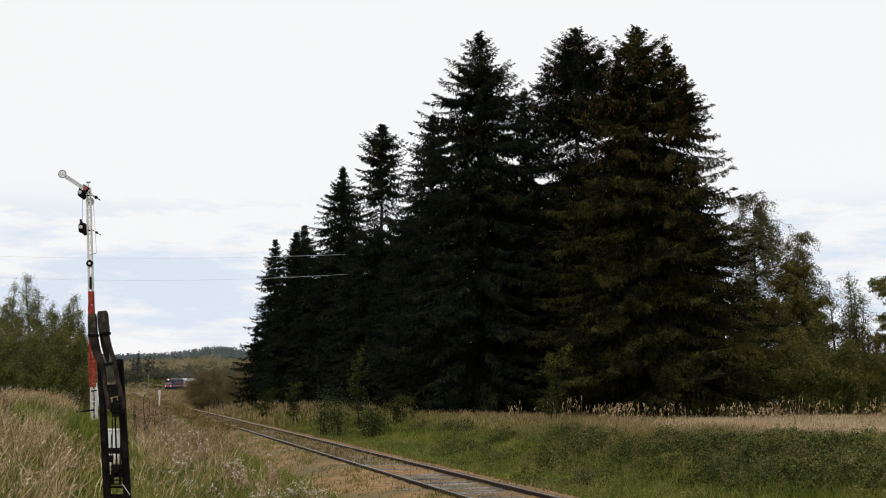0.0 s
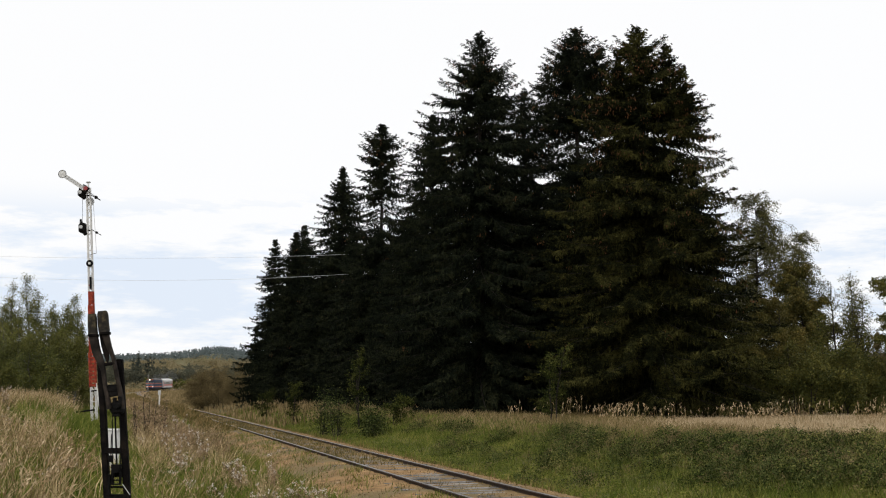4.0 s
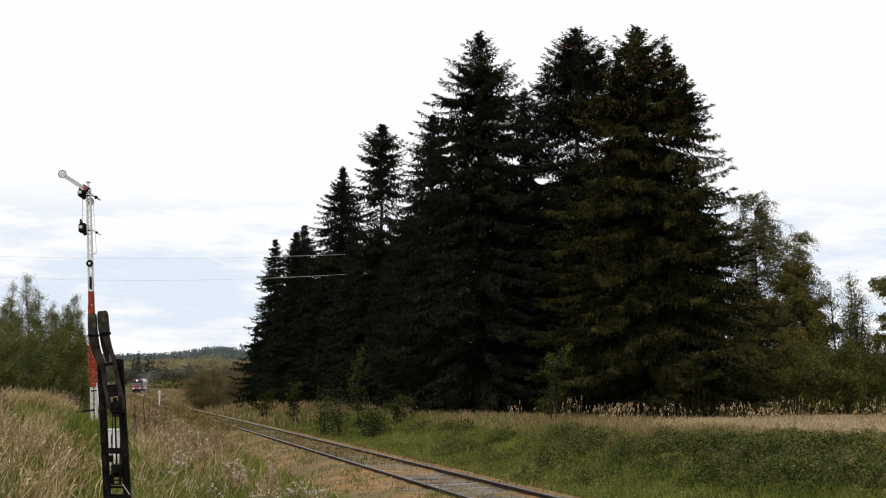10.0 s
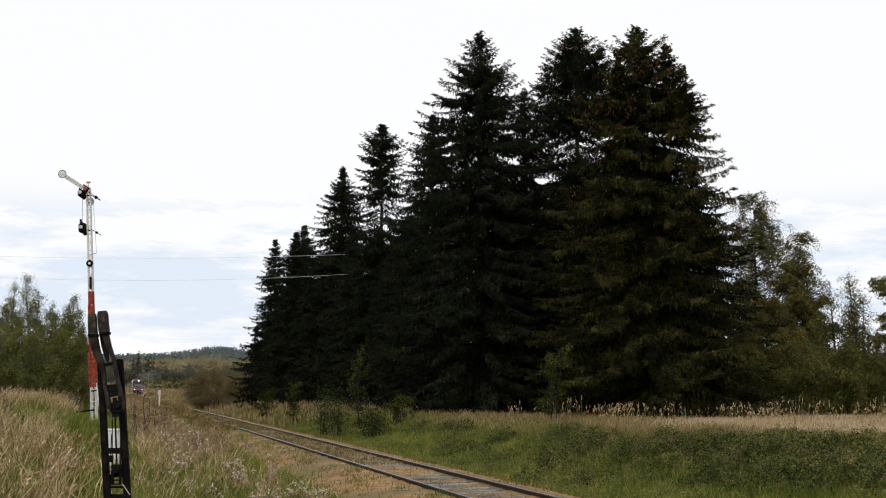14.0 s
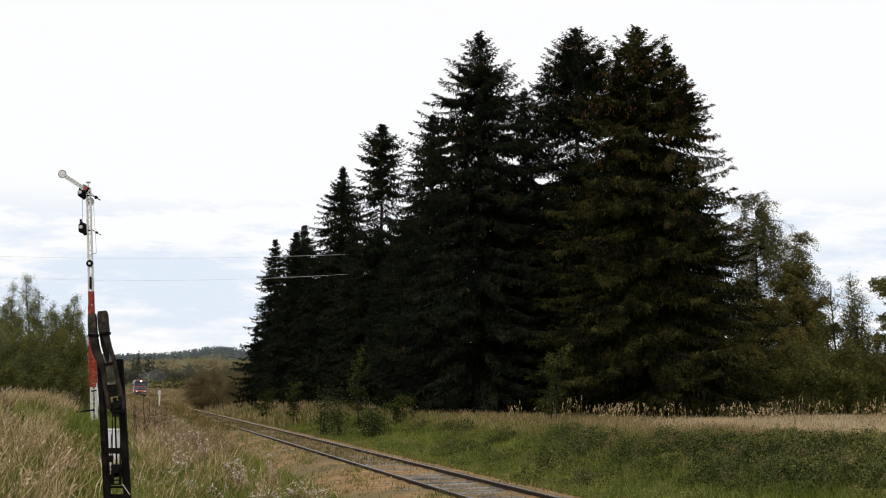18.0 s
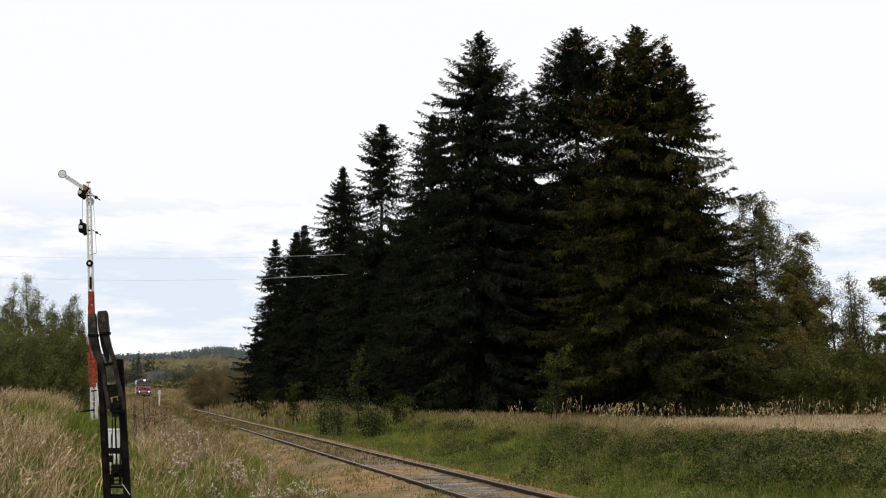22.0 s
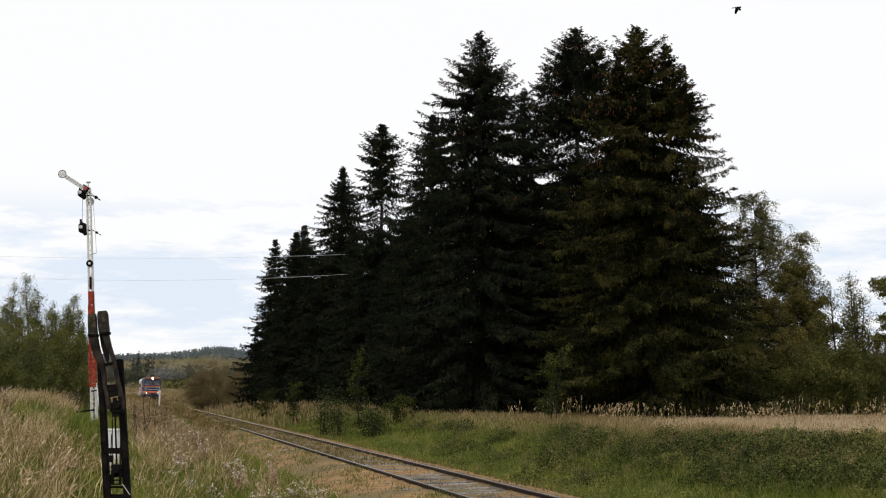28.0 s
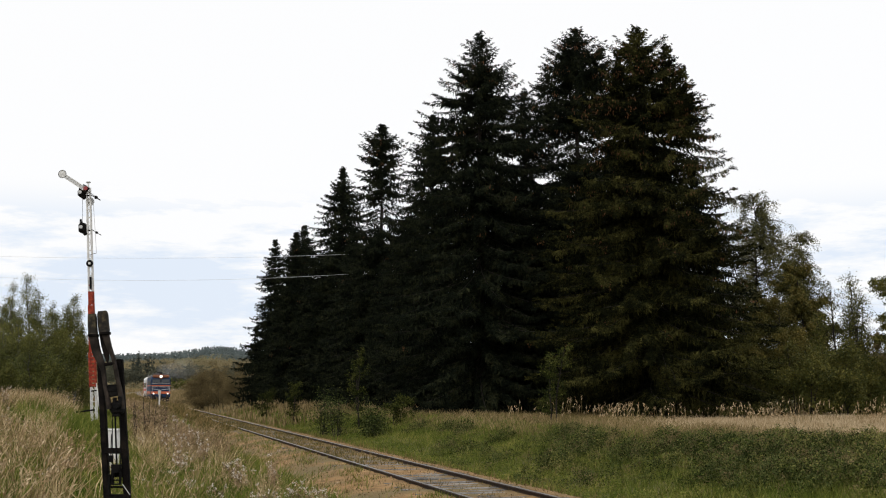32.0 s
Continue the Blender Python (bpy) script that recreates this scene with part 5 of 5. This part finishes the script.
def build_small_things():
    # white painted cabinet behind the tensioner
    d = 25.5
    x, y = at_pixel(200, d)
    zg = float(ground_z(x, y))
    c = thing("white_cabinet", pose(x, y, zg), "white painted iron winch box in the grass", "winch box")
    h = spot(200, 760, d).z - zg
    boxed("body", (0, 0, h / 2 - 0.03), (0.30, 0.26, h), M_WHITEP, c, bevel=0.015)
    boxed("lid", (0, 0, h - 0.01), (0.34, 0.30, 0.04), M_WHITEP, c, bevel=0.01)
    boxed("slot", (0.03, -0.133, h * 0.6), (0.02, 0.01, h * 0.6), M_BLACKP, c, label="dark slot")
    # distance post beside the track
    d = 104.0
    x, y = at_pixel(282, d)
    zg = float(ground_z(x, y))
    p = thing("distance_post", pose(x, y, zg), "thin white post with a small grey plate beside the line", "post")
    h = 1.83 - zg - 0.10
    rodded("shaft", (0, 0, -0.3), (0, 0, h), 0.075, M_WHITEP, p)
    boxed("plate", (0, -0.09, h - 0.16), (0.26, 0.03, 0.42), M_GREYP, p, bevel=0.01, label="small grey plate")
    # grey pole farther on
    d = 390.0
    x, y = at_pixel(261, d)
    zg = float(ground_z(x, y))
    p = thing("line_pole", pose(x, y, zg), "slim grey timber line pole beyond the track", "pole")
    rodded("shaft", (0, 0, -0.3), (0, 0, 6.2), 0.14, M_POLE, p, 0.10)
    boxed("crossbar", (0, 0, 5.9), (1.0, 0.1, 0.1), M_POLE, p)
    # wires of the power line
    runs = [((0, 454, 93), (330, 457, 95), (600, 451, 98)), ((0, 491, 91), (300, 496.5, 93), (590, 487, 96)), ((1330, 529, 108), (1450, 530, 112), (1560, 526, 115)), ((1330, 548, 108), (1450, 545, 112), (1560, 538, 115))]
    for i, r in enumerate(runs):
        P = []
        for px, py, d in r:
            x, y = at_pixel(px, d)
            P.append(tuple(spot(px, py, d)))
        P = np.array(P)
        t = np.linspace(-0.25, 1.3, 40)
        k = [0, (P[1, 0] - P[0, 0]) / (P[2, 0] - P[0, 0]), 1]
        coef = [np.polyfit(k, P[:, c], 2) for c in range(3)]
        pts = np.column_stack([np.polyval(cf, t) for cf in coef])
        V, Q = tube(pts, np.full(40, 0.010), 5)
        tagged(soup("overhead_wire", V, Q, [], M_WIRE, smooth=True), "thin bare overhead power wire across the field", "wire", "power line wires")
    # house at the field edge, mostly behind the trees
    d = 120.0
    x, y = at_pixel(1600, d)
    zg = float(ground_z(x, y))
    hse = thing("house", pose(x, y, zg), "small plank house with a pale sheet-metal roof", "house")
    boxed("wall", (0, 0, 1.1), (6.4, 5, 2.4), M_HOUSE, hse)
    for s in (-1, 1):
        boxed("roof", (0, s * 1.45, 2.95), (7.2, 3.6, 0.08), M_SHEET, hse, pose(0, 0, 0, -s * 26), label="pale sheet-metal roof slope")
    for xx in (-1.8, 1.8):
        w = boxed("window", (xx, -2.52, 1.3), (0.9, 0.06, 1.1), M_WHITEP, hse)
        boxed("pane", (0 + xx, -2.56, 1.3), (0.74, 0.02, 0.94), M_GLASS, w)


build_small_things()


# ---- train ----
def loft(sections, mat, name, parent, label="", cap=True):
    """Sections are equal-length loops of points."""
    S = np.array(sections, float)
    n, k = S.shape[:2]
    bm = bmesh.new()
    rows = [[bm.verts.new(p) for p in s] for s in S]
    for a, b in zip(rows[:-1], rows[1:]):
        for i in range(k):
            bm.faces.new((a[i], a[(i + 1) % k], b[(i + 1) % k], b[i]))
    if cap:
        bm.faces.new(rows[0][::-1])
        bm.faces.new(rows[-1])
    bmesh.ops.recalc_face_normals(bm, faces=bm.faces[:])
    return part(name, bm, mat, parent, label)


def hull_loop(y, w, z0, z1, arch, n=9, rake=0.0):
    """Cross-section: straight sides up to z1 and an arched roof."""
    pts = [(-w, y, z0), (-w, y + rake * 0.3, z1)]
    for i in range(1, n):
        a = math.pi - math.pi * i / n
        pts.append((w * math.cos(a), y + rake * (0.3 + 0.7 * math.sin(a)), z1 + arch * math.sin(a)))
    return pts + [(w, y + rake * 0.3, z1), (w, y, z0)]


def wheelset(parent, y):
    ws = new("wheelset")
    ws.parent = parent
    ws.matrix_basis = pose(0, y, 0.525)
    for s in (-1, 1):
        bm = bmesh.new()
        disc(bm, (s * 0.78, 0, 0), 0.525, 0.13, "X", 20)
        disc(bm, (s * 0.85, 0, 0), 0.16, 0.10, "X", 12)
        part("wheel", bm, M_UNDER, ws)
    rodded("axle", (-0.75, 0, 0), (0.75, 0, 0), 0.09, M_UNDER, ws)
    return ws


def build_loco():
    """Nose at local y = 0, body to y = -17.4; z = 0 at the rail."""
    e = thing("diesel_locomotive", Matrix(), "blue diesel locomotive with orange bands and a lit headlight", "locomotive")
    W, Ln = 1.475, 17.4
    loft([hull_loop(-0.05, W * 0.96, 1.05, 3.62, 0.62, rake=-0.25), hull_loop(-1.2, W, 1.05, 3.74, 0.66), hull_loop(-Ln + 1.2, W, 1.05, 3.74, 0.66), hull_loop(-Ln, W * 0.96, 1.05, 3.62, 0.62, rake=0.25)], M_BLUE, "body", e, "blue painted body")
    loft([hull_loop(-0.9, W * 0.99, 3.80, 3.84, 0.66), hull_loop(-Ln + 0.9, W * 0.99, 3.80, 3.84, 0.66)], M_ROOF, "roof", e, "sooty grey roof")
    # nose bands
    for z, h, nm in ((2.60, 0.14, "orange_band"), (1.56, 0.34, "orange_band")):
        boxed(nm, (0, -0.01, z), (2.78, 0.06, h), M_ORANGE, e, bevel=0.01, label="orange-red band across the nose")
        for s in (-1, 1):
            boxed("side_band", (s * (W + 0.004), -Ln / 2, z), (0.02, Ln - 2.0, h), M_ORANGE, e, label="orange-red band along the side")
    boxed("white_line", (0, -0.005, 2.42), (2.70, 0.05, 0.05), M_WHITEP, e)
    for s in (-1, 1):
        bm = bmesh.new()
        box(bm, (s * 0.70, 0.0, 2.05), (1.3, 0.05, 0.06), pose(0, 0, 0, 0, -s * 7, 0))
        part("chevron", bm, M_GREYP, e, "pale chevron line on the nose")
    # windscreen: two panes and surround
    for s in (-1, 1):
        f = boxed("windscreen", (s * 0.66, -0.08, 3.30), (1.22, 0.14, 0.58), M_GLASS, e, pose(0, 0, 0, 5), bevel=0.03, label="dark cab windscreen")
        boxed("frame", (s * 0.66, -0.06, 2.96), (1.26, 0.08, 0.05), M_GREYP, f)
        boxed("side_window", (s * (W + 0.003), -1.0, 3.0), (0.03, 0.9, 0.6), M_GLASS, e, bevel=0.01)
        boxed("cab_door", (s * (W + 0.004), -2.2, 2.3), (0.03, 0.65, 1.9), M_BLUE, e, bevel=0.01)
        for k in range(6):
            boxed("side_grille", (s * (W + 0.004), -4.2 - 1.75 * k, 3.05), (0.03, 1.2, 0.6), M_ROOF, e, bevel=0.01)
        part("marker_lamp", disc(bmesh.new(), (s * 1.02, 0.06, 1.42), 0.10, 0.12), M_LAMPSMALL, e, "lit white marker lamp")
        part("buffer", disc(bmesh.new(), (s * 0.98, 0.25, 1.06), 0.2, 0.5), M_UNDER, e)
        rodded("handrail", (s * 1.25, 0.10, 1.5), (s * 1.25, 0.10, 2.5), 0.025, M_GREYP, e)
    # headlight housing and lamp
    bm = bmesh.new()
    disc(bm, (0, -0.22, 3.98), 0.34, 0.5)
    hl = part("headlight_housing", bm, M_BROW, e, "rounded sooty orange headlight housing")
    boxed("brow", (0, -0.28, 3.96), (2.5, 0.44, 0.56), M_BROW, e, bevel=0.2, label="sooty orange brow over the windscreen")
    part("headlight", disc(bmesh.new(), (0, 0.05, 3.98), 0.20, 0.06), M_LAMP, hl, "lit round headlight")
    # underframe
    boxed("buffer_beam", (0, 0.0, 1.08), (2.8, 0.25, 0.42), M_BLUE, e, bevel=0.02)
    boxed("coupler", (0, 0.35, 1.03), (0.36, 0.7, 0.34), M_UNDER, e, bevel=0.05)
    boxed("snow_plough", (0, 0.05, 0.52), (2.6, 0.14, 0.55), M_UNDER, e, pose(0, 0, 0, -14), bevel=0.02)
    boxed("underframe", (0, -Ln / 2, 0.92), (2.5, Ln - 0.6, 0.35), M_UNDER, e)
    boxed("fuel_tank", (0, -Ln / 2, 0.62), (2.4, 3.4, 0.7), M_UNDER, e, bevel=0.12)
    bm = bmesh.new()
    box(bm, (0, -7.0, 4.58), (0.6, 1.0, 0.28), None, 0.05)
    part("exhaust", bm, M_UNDER, e)
    boxed("roof_horn", (0, -0.9, 4.52), (0.36, 0.5, 0.34), M_UNDER, e, bevel=0.04)
    boxed("roof_fan", (0, -12.2, 4.56), (1.5, 1.6, 0.12), M_ROOF, e, bevel=0.03)
    for c in (-4.2, -13.2):
        for s in (-1, 1):
            boxed("bogie_frame", (s * 1.05, c, 0.62), (0.16, 4.6, 0.34), M_UNDER, e, bevel=0.04)
    WS = [wheelset(e, c + o) for c in (-4.2, -13.2) for o in (-1.85, 0, 1.85)]
    return e, WS


def build_coach():
    e = thing("passenger_coach", Matrix(), "pale grey passenger coach with a red band and white roof", "coach")
    W, Ln = 1.53, 15.6
    loft([hull_loop(-0.0, W, 1.0, 3.6, 0.72), hull_loop(-Ln, W, 1.0, 3.6, 0.72)], M_COACH, "body", e, "pale grey painted body")
    loft([hull_loop(0.02, W * 1.0, 3.66, 3.7, 0.68), hull_loop(-Ln - 0.02, W, 3.66, 3.7, 0.68)], M_WHITEP, "roof", e, "whitish arched roof")
    for s in (-1, 1):
        boxed("red_band", (s * (W + 0.004), -Ln / 2, 1.95), (0.02, Ln - 0.3, 0.42), M_COACHRED, e, label="dull red band under the windows")
        for k in range(6):
            w = boxed("window", (s * (W + 0.004), -2.6 - 2.1 * k, 2.75), (0.03, 1.25, 0.8), M_GLASS, e, bevel=0.02)
            boxed("frame", (s * (W + 0.012), -2.6 - 2.1 * k, 2.32), (0.03, 1.35, 0.05), M_GREYP, w)
        for k in (0.8, Ln - 0.8):
            boxed("door", (s * (W + 0.004), -k, 2.2), (0.03, 0.8, 2.1), M_COACHRED, e, bevel=0.02)
    boxed("end_door", (0, 0.01, 2.2), (0.8, 0.04, 2.0), M_UNDER, e)
    boxed("gangway", (0, 0.20, 2.25), (1.1, 0.4, 2.3), M_UNDER, e, bevel=0.06)
    boxed("underframe", (0, -Ln / 2, 0.88), (2.5, Ln - 0.4, 0.28), M_UNDER, e)
    boxed("battery_box", (0, -Ln / 2 + 1.5, 0.62), (2.3, 2.6, 0.5), M_UNDER, e, bevel=0.03)
    for c in (-3.0, -12.6):
        for s in (-1, 1):
            boxed("bogie_frame", (s * 1.02, c, 0.55), (0.14, 3.2, 0.26), M_UNDER, e, bevel=0.03)
    WS = [wheelset(e, c + o) for c in (-3.0, -12.6) for o in (-1.2, 1.2)]
    return e, WS


def build_smoke():
    """Thin exhaust haze trailing over the roof, in lumpy puffs."""
    m = bpy.data.materials.new("thin_exhaust_haze")
    m.use_nodes = True
    N, L = m.node_tree.nodes, m.node_tree.links
    b = N["Principled BSDF"]
    b.inputs["Base Color"].default_value, b.inputs["Roughness"].default_value = (0.3, 0.305, 0.32, 1), 1.0
    b.inputs["Specular IOR Level"].default_value = 0.0
    tc, no, mr = N.new("ShaderNodeTexCoord"), N.new("ShaderNodeTexNoise"), N.new("ShaderNodeMapRange")
    no.inputs["Scale"].default_value, no.inputs["Detail"].default_value = 0.6, 5.0
    mr.inputs["From Min"].default_value, mr.inputs["From Max"].default_value = 0.35, 0.75
    mr.inputs["To Min"].default_value, mr.inputs["To Max"].default_value = 0.02, 0.16
    L.new(tc.outputs["Object"], no.inputs["Vector"])
    L.new(no.outputs[0], mr.inputs["Value"])
    L.new(mr.outputs[0], b.inputs["Alpha"])
    e = thing("exhaust_smoke", Matrix(), "thin grey diesel exhaust haze drifting behind the locomotive", "smoke")
    rng = np.random.default_rng(91)
    for i in range(3):
        bm = bmesh.new()
        bmesh.ops.create_icosphere(bm, subdivisions=3, radius=1.0)
        ph = rng.uniform(0, 6.28, 3)
        for v in bm.verts:
            v.co *= 1 + 0.22 * math.sin(3.1 * v.co.x + ph[0]) * math.sin(2.7 * v.co.y + ph[1]) + 0.14 * math.sin(5.0 * v.co.z + ph[2])
        r = 1.0 + 0.6 * i
        bmesh.ops.transform(bm, matrix=Matrix.Translation((-0.6 - 1.9 * i, -7.5 - 5.0 * i, 5.1 + 0.1 * i)) @ Matrix.Diagonal((r, 1.6 * r, 0.8 * r, 1)), verts=bm.verts)
        for f in bm.faces:
            f.smooth = True
        part("puff", bm, m, e)
    return e


LOCO, LOCO_WHEELS = build_loco()
SMOKE = build_smoke()
COACH, COACH_WHEELS = build_coach()


# ---- bird ----
def build_bird():
    """Flies along local x; wings hinge along x."""
    b = thing("crow", Matrix(), "black crow flapping over the spruces", "bird")
    bm = bmesh.new()
    bmesh.ops.create_uvsphere(bm, u_segments=12, v_segments=8, radius=1.0)
    bmesh.ops.transform(bm, matrix=Matrix.Diagonal((0.20, 0.065, 0.065, 1)), verts=bm.verts)
    part("body", bm, M_BIRD, b)
    bm = bmesh.new()
    bmesh.ops.create_uvsphere(bm, u_segments=10, v_segments=6, radius=0.05)
    rod(bm, (0.03, 0, 0), (0.11, 0, -0.01), 0.02, 0.004, 6)
    bmesh.ops.transform(bm, matrix=Matrix.Translation((0.2, 0, 0.02)), verts=bm.verts)
    part("head", bm, M_BIRD, b)
    V = [(-0.15, -0.03, 0), (-0.15, 0.03, 0), (-0.36, 0.08, 0), (-0.38, 0, 0), (-0.36, -0.08, 0)]
    V = V + [(x, y, z + 0.012) for x, y, z in V]
    part("tail", hullmesh(V), M_BIRD, b)
    wings = []
    for s in (-1, 1):
        V = [(0.09, 0.03, 0), (0.11, 0.22, 0.01), (0.03, 0.46, 0), (-0.08, 0.44, 0), (-0.12, 0.28, 0), (-0.12, 0.03, 0)]
        V = [(x, y * s, z) for x, y, z in V]
        V = V + [(x, y, z + 0.014) for x, y, z in V]
        wings.append(part("wing", hullmesh(V), M_BIRD, b))
    return b, wings


def hullmesh(V):
    bm = bmesh.new()
    for v in V:
        bm.verts.new(v)
    bmesh.ops.convex_hull(bm, input=bm.verts[:])
    return bm


CROW, CROW_WINGS = build_bird()


# ---- sleepers ----
def build_sleepers():
    rng = np.random.default_rng(12)
    bm = box(bmesh.new(), (0, 0, 0), (2.7, 0.23, 0.16), None, 0.012)
    me = bpy.data.meshes.new("sleeper")
    bm.to_mesh(me)
    bm.free()
    me.materials.append(M_SLEEPER)
    y, k = 12.0, 0
    extra = []
    while y < 600:
        slope = -0.29 + 2.0e-5 * max(0.0, y - 100) + 0.0031 * max(0.0, min(y, 602) - 352)
        x = float(track_x(y))
        m = pose(x + rng.normal(0, 0.02), y, float(track_z(y)) - 0.185 + rng.normal(0, 0.010), 0, 0, -math.degrees(math.atan(slope)) * 1.0 + rng.normal(0, 0.7))
        if k < 300:
            ob = new("sleeper", me)
            ob.parent = TRACK
            ob.matrix_basis = m
        else:
            extra.append(np.array([m @ Vector((sx * 1.35, sy * 0.115, sz * 0.08)) for sx in (-1, 1) for sy in (-1, 1) for sz in (-1, 1)]))
        y += 0.55 / math.hypot(1, slope)
        k += 1
    V = np.concatenate(extra)
    f = np.array([[0, 1, 3, 2], [4, 6, 7, 5], [0, 4, 5, 1], [2, 3, 7, 6], [0, 2, 6, 4], [1, 5, 7, 3]])
    q = (np.arange(len(extra))[:, None, None] * 8 + f[None]).reshape(-1, 4)
    tagged(soup("far_sleepers", V, q, [], M_SLEEPER, TRACK), kind="stuff")


build_sleepers()


# ---- what moves ----
YS = np.arange(20.0, 720.0, 0.5)
XS = track_x(YS)
ARC = np.concatenate([[0], np.cumsum(np.hypot(np.diff(XS), np.diff(YS)))])
NOSE = [(0.0, 447.0), (3.0, 420.0), (7.0, 386.0), (11.0, 352.0), (17.0, 300.0), (22.0, 254.0), (28.0, 204.0), (32.0, 172.0)]


def nose_arc(t):
    """Distance of the nose along the line, smoothed over the timetable."""
    tt, yy = np.array(NOSE).T
    c = np.polyfit(tt, np.interp(yy, YS, ARC), 3)
    return float(np.polyval(c, t))


def on_track(s):
    return Vector((float(np.interp(s, ARC, XS)), float(np.interp(s, ARC, YS)), float(track_z(np.interp(s, ARC, YS)))))


def vehicle_pose(s, front, back):
    """Pose of a vehicle whose nose is at arc s, resting on its two bogies."""
    a, b = on_track(s + front), on_track(s + back)
    d = (a - b).normalized()
    rz = math.degrees(math.atan2(-d.x, d.y))
    p = a + d * front
    return pose(p.x, p.y, p.z, math.degrees(math.asin(d.z)), 0, rz)


CROW_WAY = [(0.0, 846, 72), (25.2, 846, 72), (25.3, 845, 66), (25.4, 843, 58), (25.5, 840, 56), (26.0, 868, 40), (26.5, 935, 34), (27.0, 1030, 40), (27.5, 1143, 40), (27.6, 1177, 33), (27.7, 1203, 27), (27.8, 1238, 20), (27.9, 1266, 19), (28.0, 1305, 14), (28.1, 1334, 11), (28.2, 1375, 6), (28.3, 1408, 7), (28.4, 1451, 8), (28.5, 1483, 7), (28.6, 1529, 6), (28.7, 1561, 8), (29.0, 1660, 0), (32.0, 2700, -120)]


def motions():
    times = [0.5 * i for i in range(65)]
    walk(LOCO, [(t, vehicle_pose(nose_arc(t), 4.2, 13.2)) for t in times])
    walk(SMOKE, [(t, vehicle_pose(nose_arc(t), 4.2, 13.2)) for t in times])
    walk(COACH, [(t, vehicle_pose(nose_arc(t) + 18.6, 3.0, 12.6)) for t in times])
    fine = [0.1 * i for i in range(321)]
    turn = [math.degrees((nose_arc(0) - nose_arc(t)) / 0.525) for t in fine]
    for w in LOCO_WHEELS + COACH_WHEELS:
        y = w.location.y
        walk(w, [(t, pose(0, y, 0.525, -a)) for t, a in zip(fine, turn)])
    rng = np.random.default_rng(77)
    for ob in SWAYING:
        m0 = ob.matrix_basis.copy()
        ph, amp = rng.uniform(0, 6.28), rng.uniform(0.15, 0.35)
        walk(ob, [(t, m0 @ pose(0, 0, 0, 0.4 * amp * math.sin(1.9 * t + ph), amp * (math.sin(2.3 * t + ph) + 0.5 * math.sin(0.9 * t + 2 * ph)), 0)) for t in times])
    d = 68.5
    rows = []
    for i, (t, px, py) in enumerate(CROW_WAY):
        p = spot(px, py, d)
        yaw = 165 if t < 25.7 else (60 if t < 26.2 else 12)
        rows.append((t, pose(p.x, p.y, p.z, 0, -8, yaw)))
    walk(CROW, rows)
    beat = [0.1 * i for i in range(321)]
    for w, s in zip(CROW_WINGS, (-1, 1)):
        rows = []
        for t in beat:
            a = 62 * math.cos((t - 27.8) / 0.4 * math.tau) + 8 if t > 25.25 else -40
            rows.append((t, pose(0, 0, 0.02, s * max(-45, min(62, a)))))
        walk(w, rows)


motions()
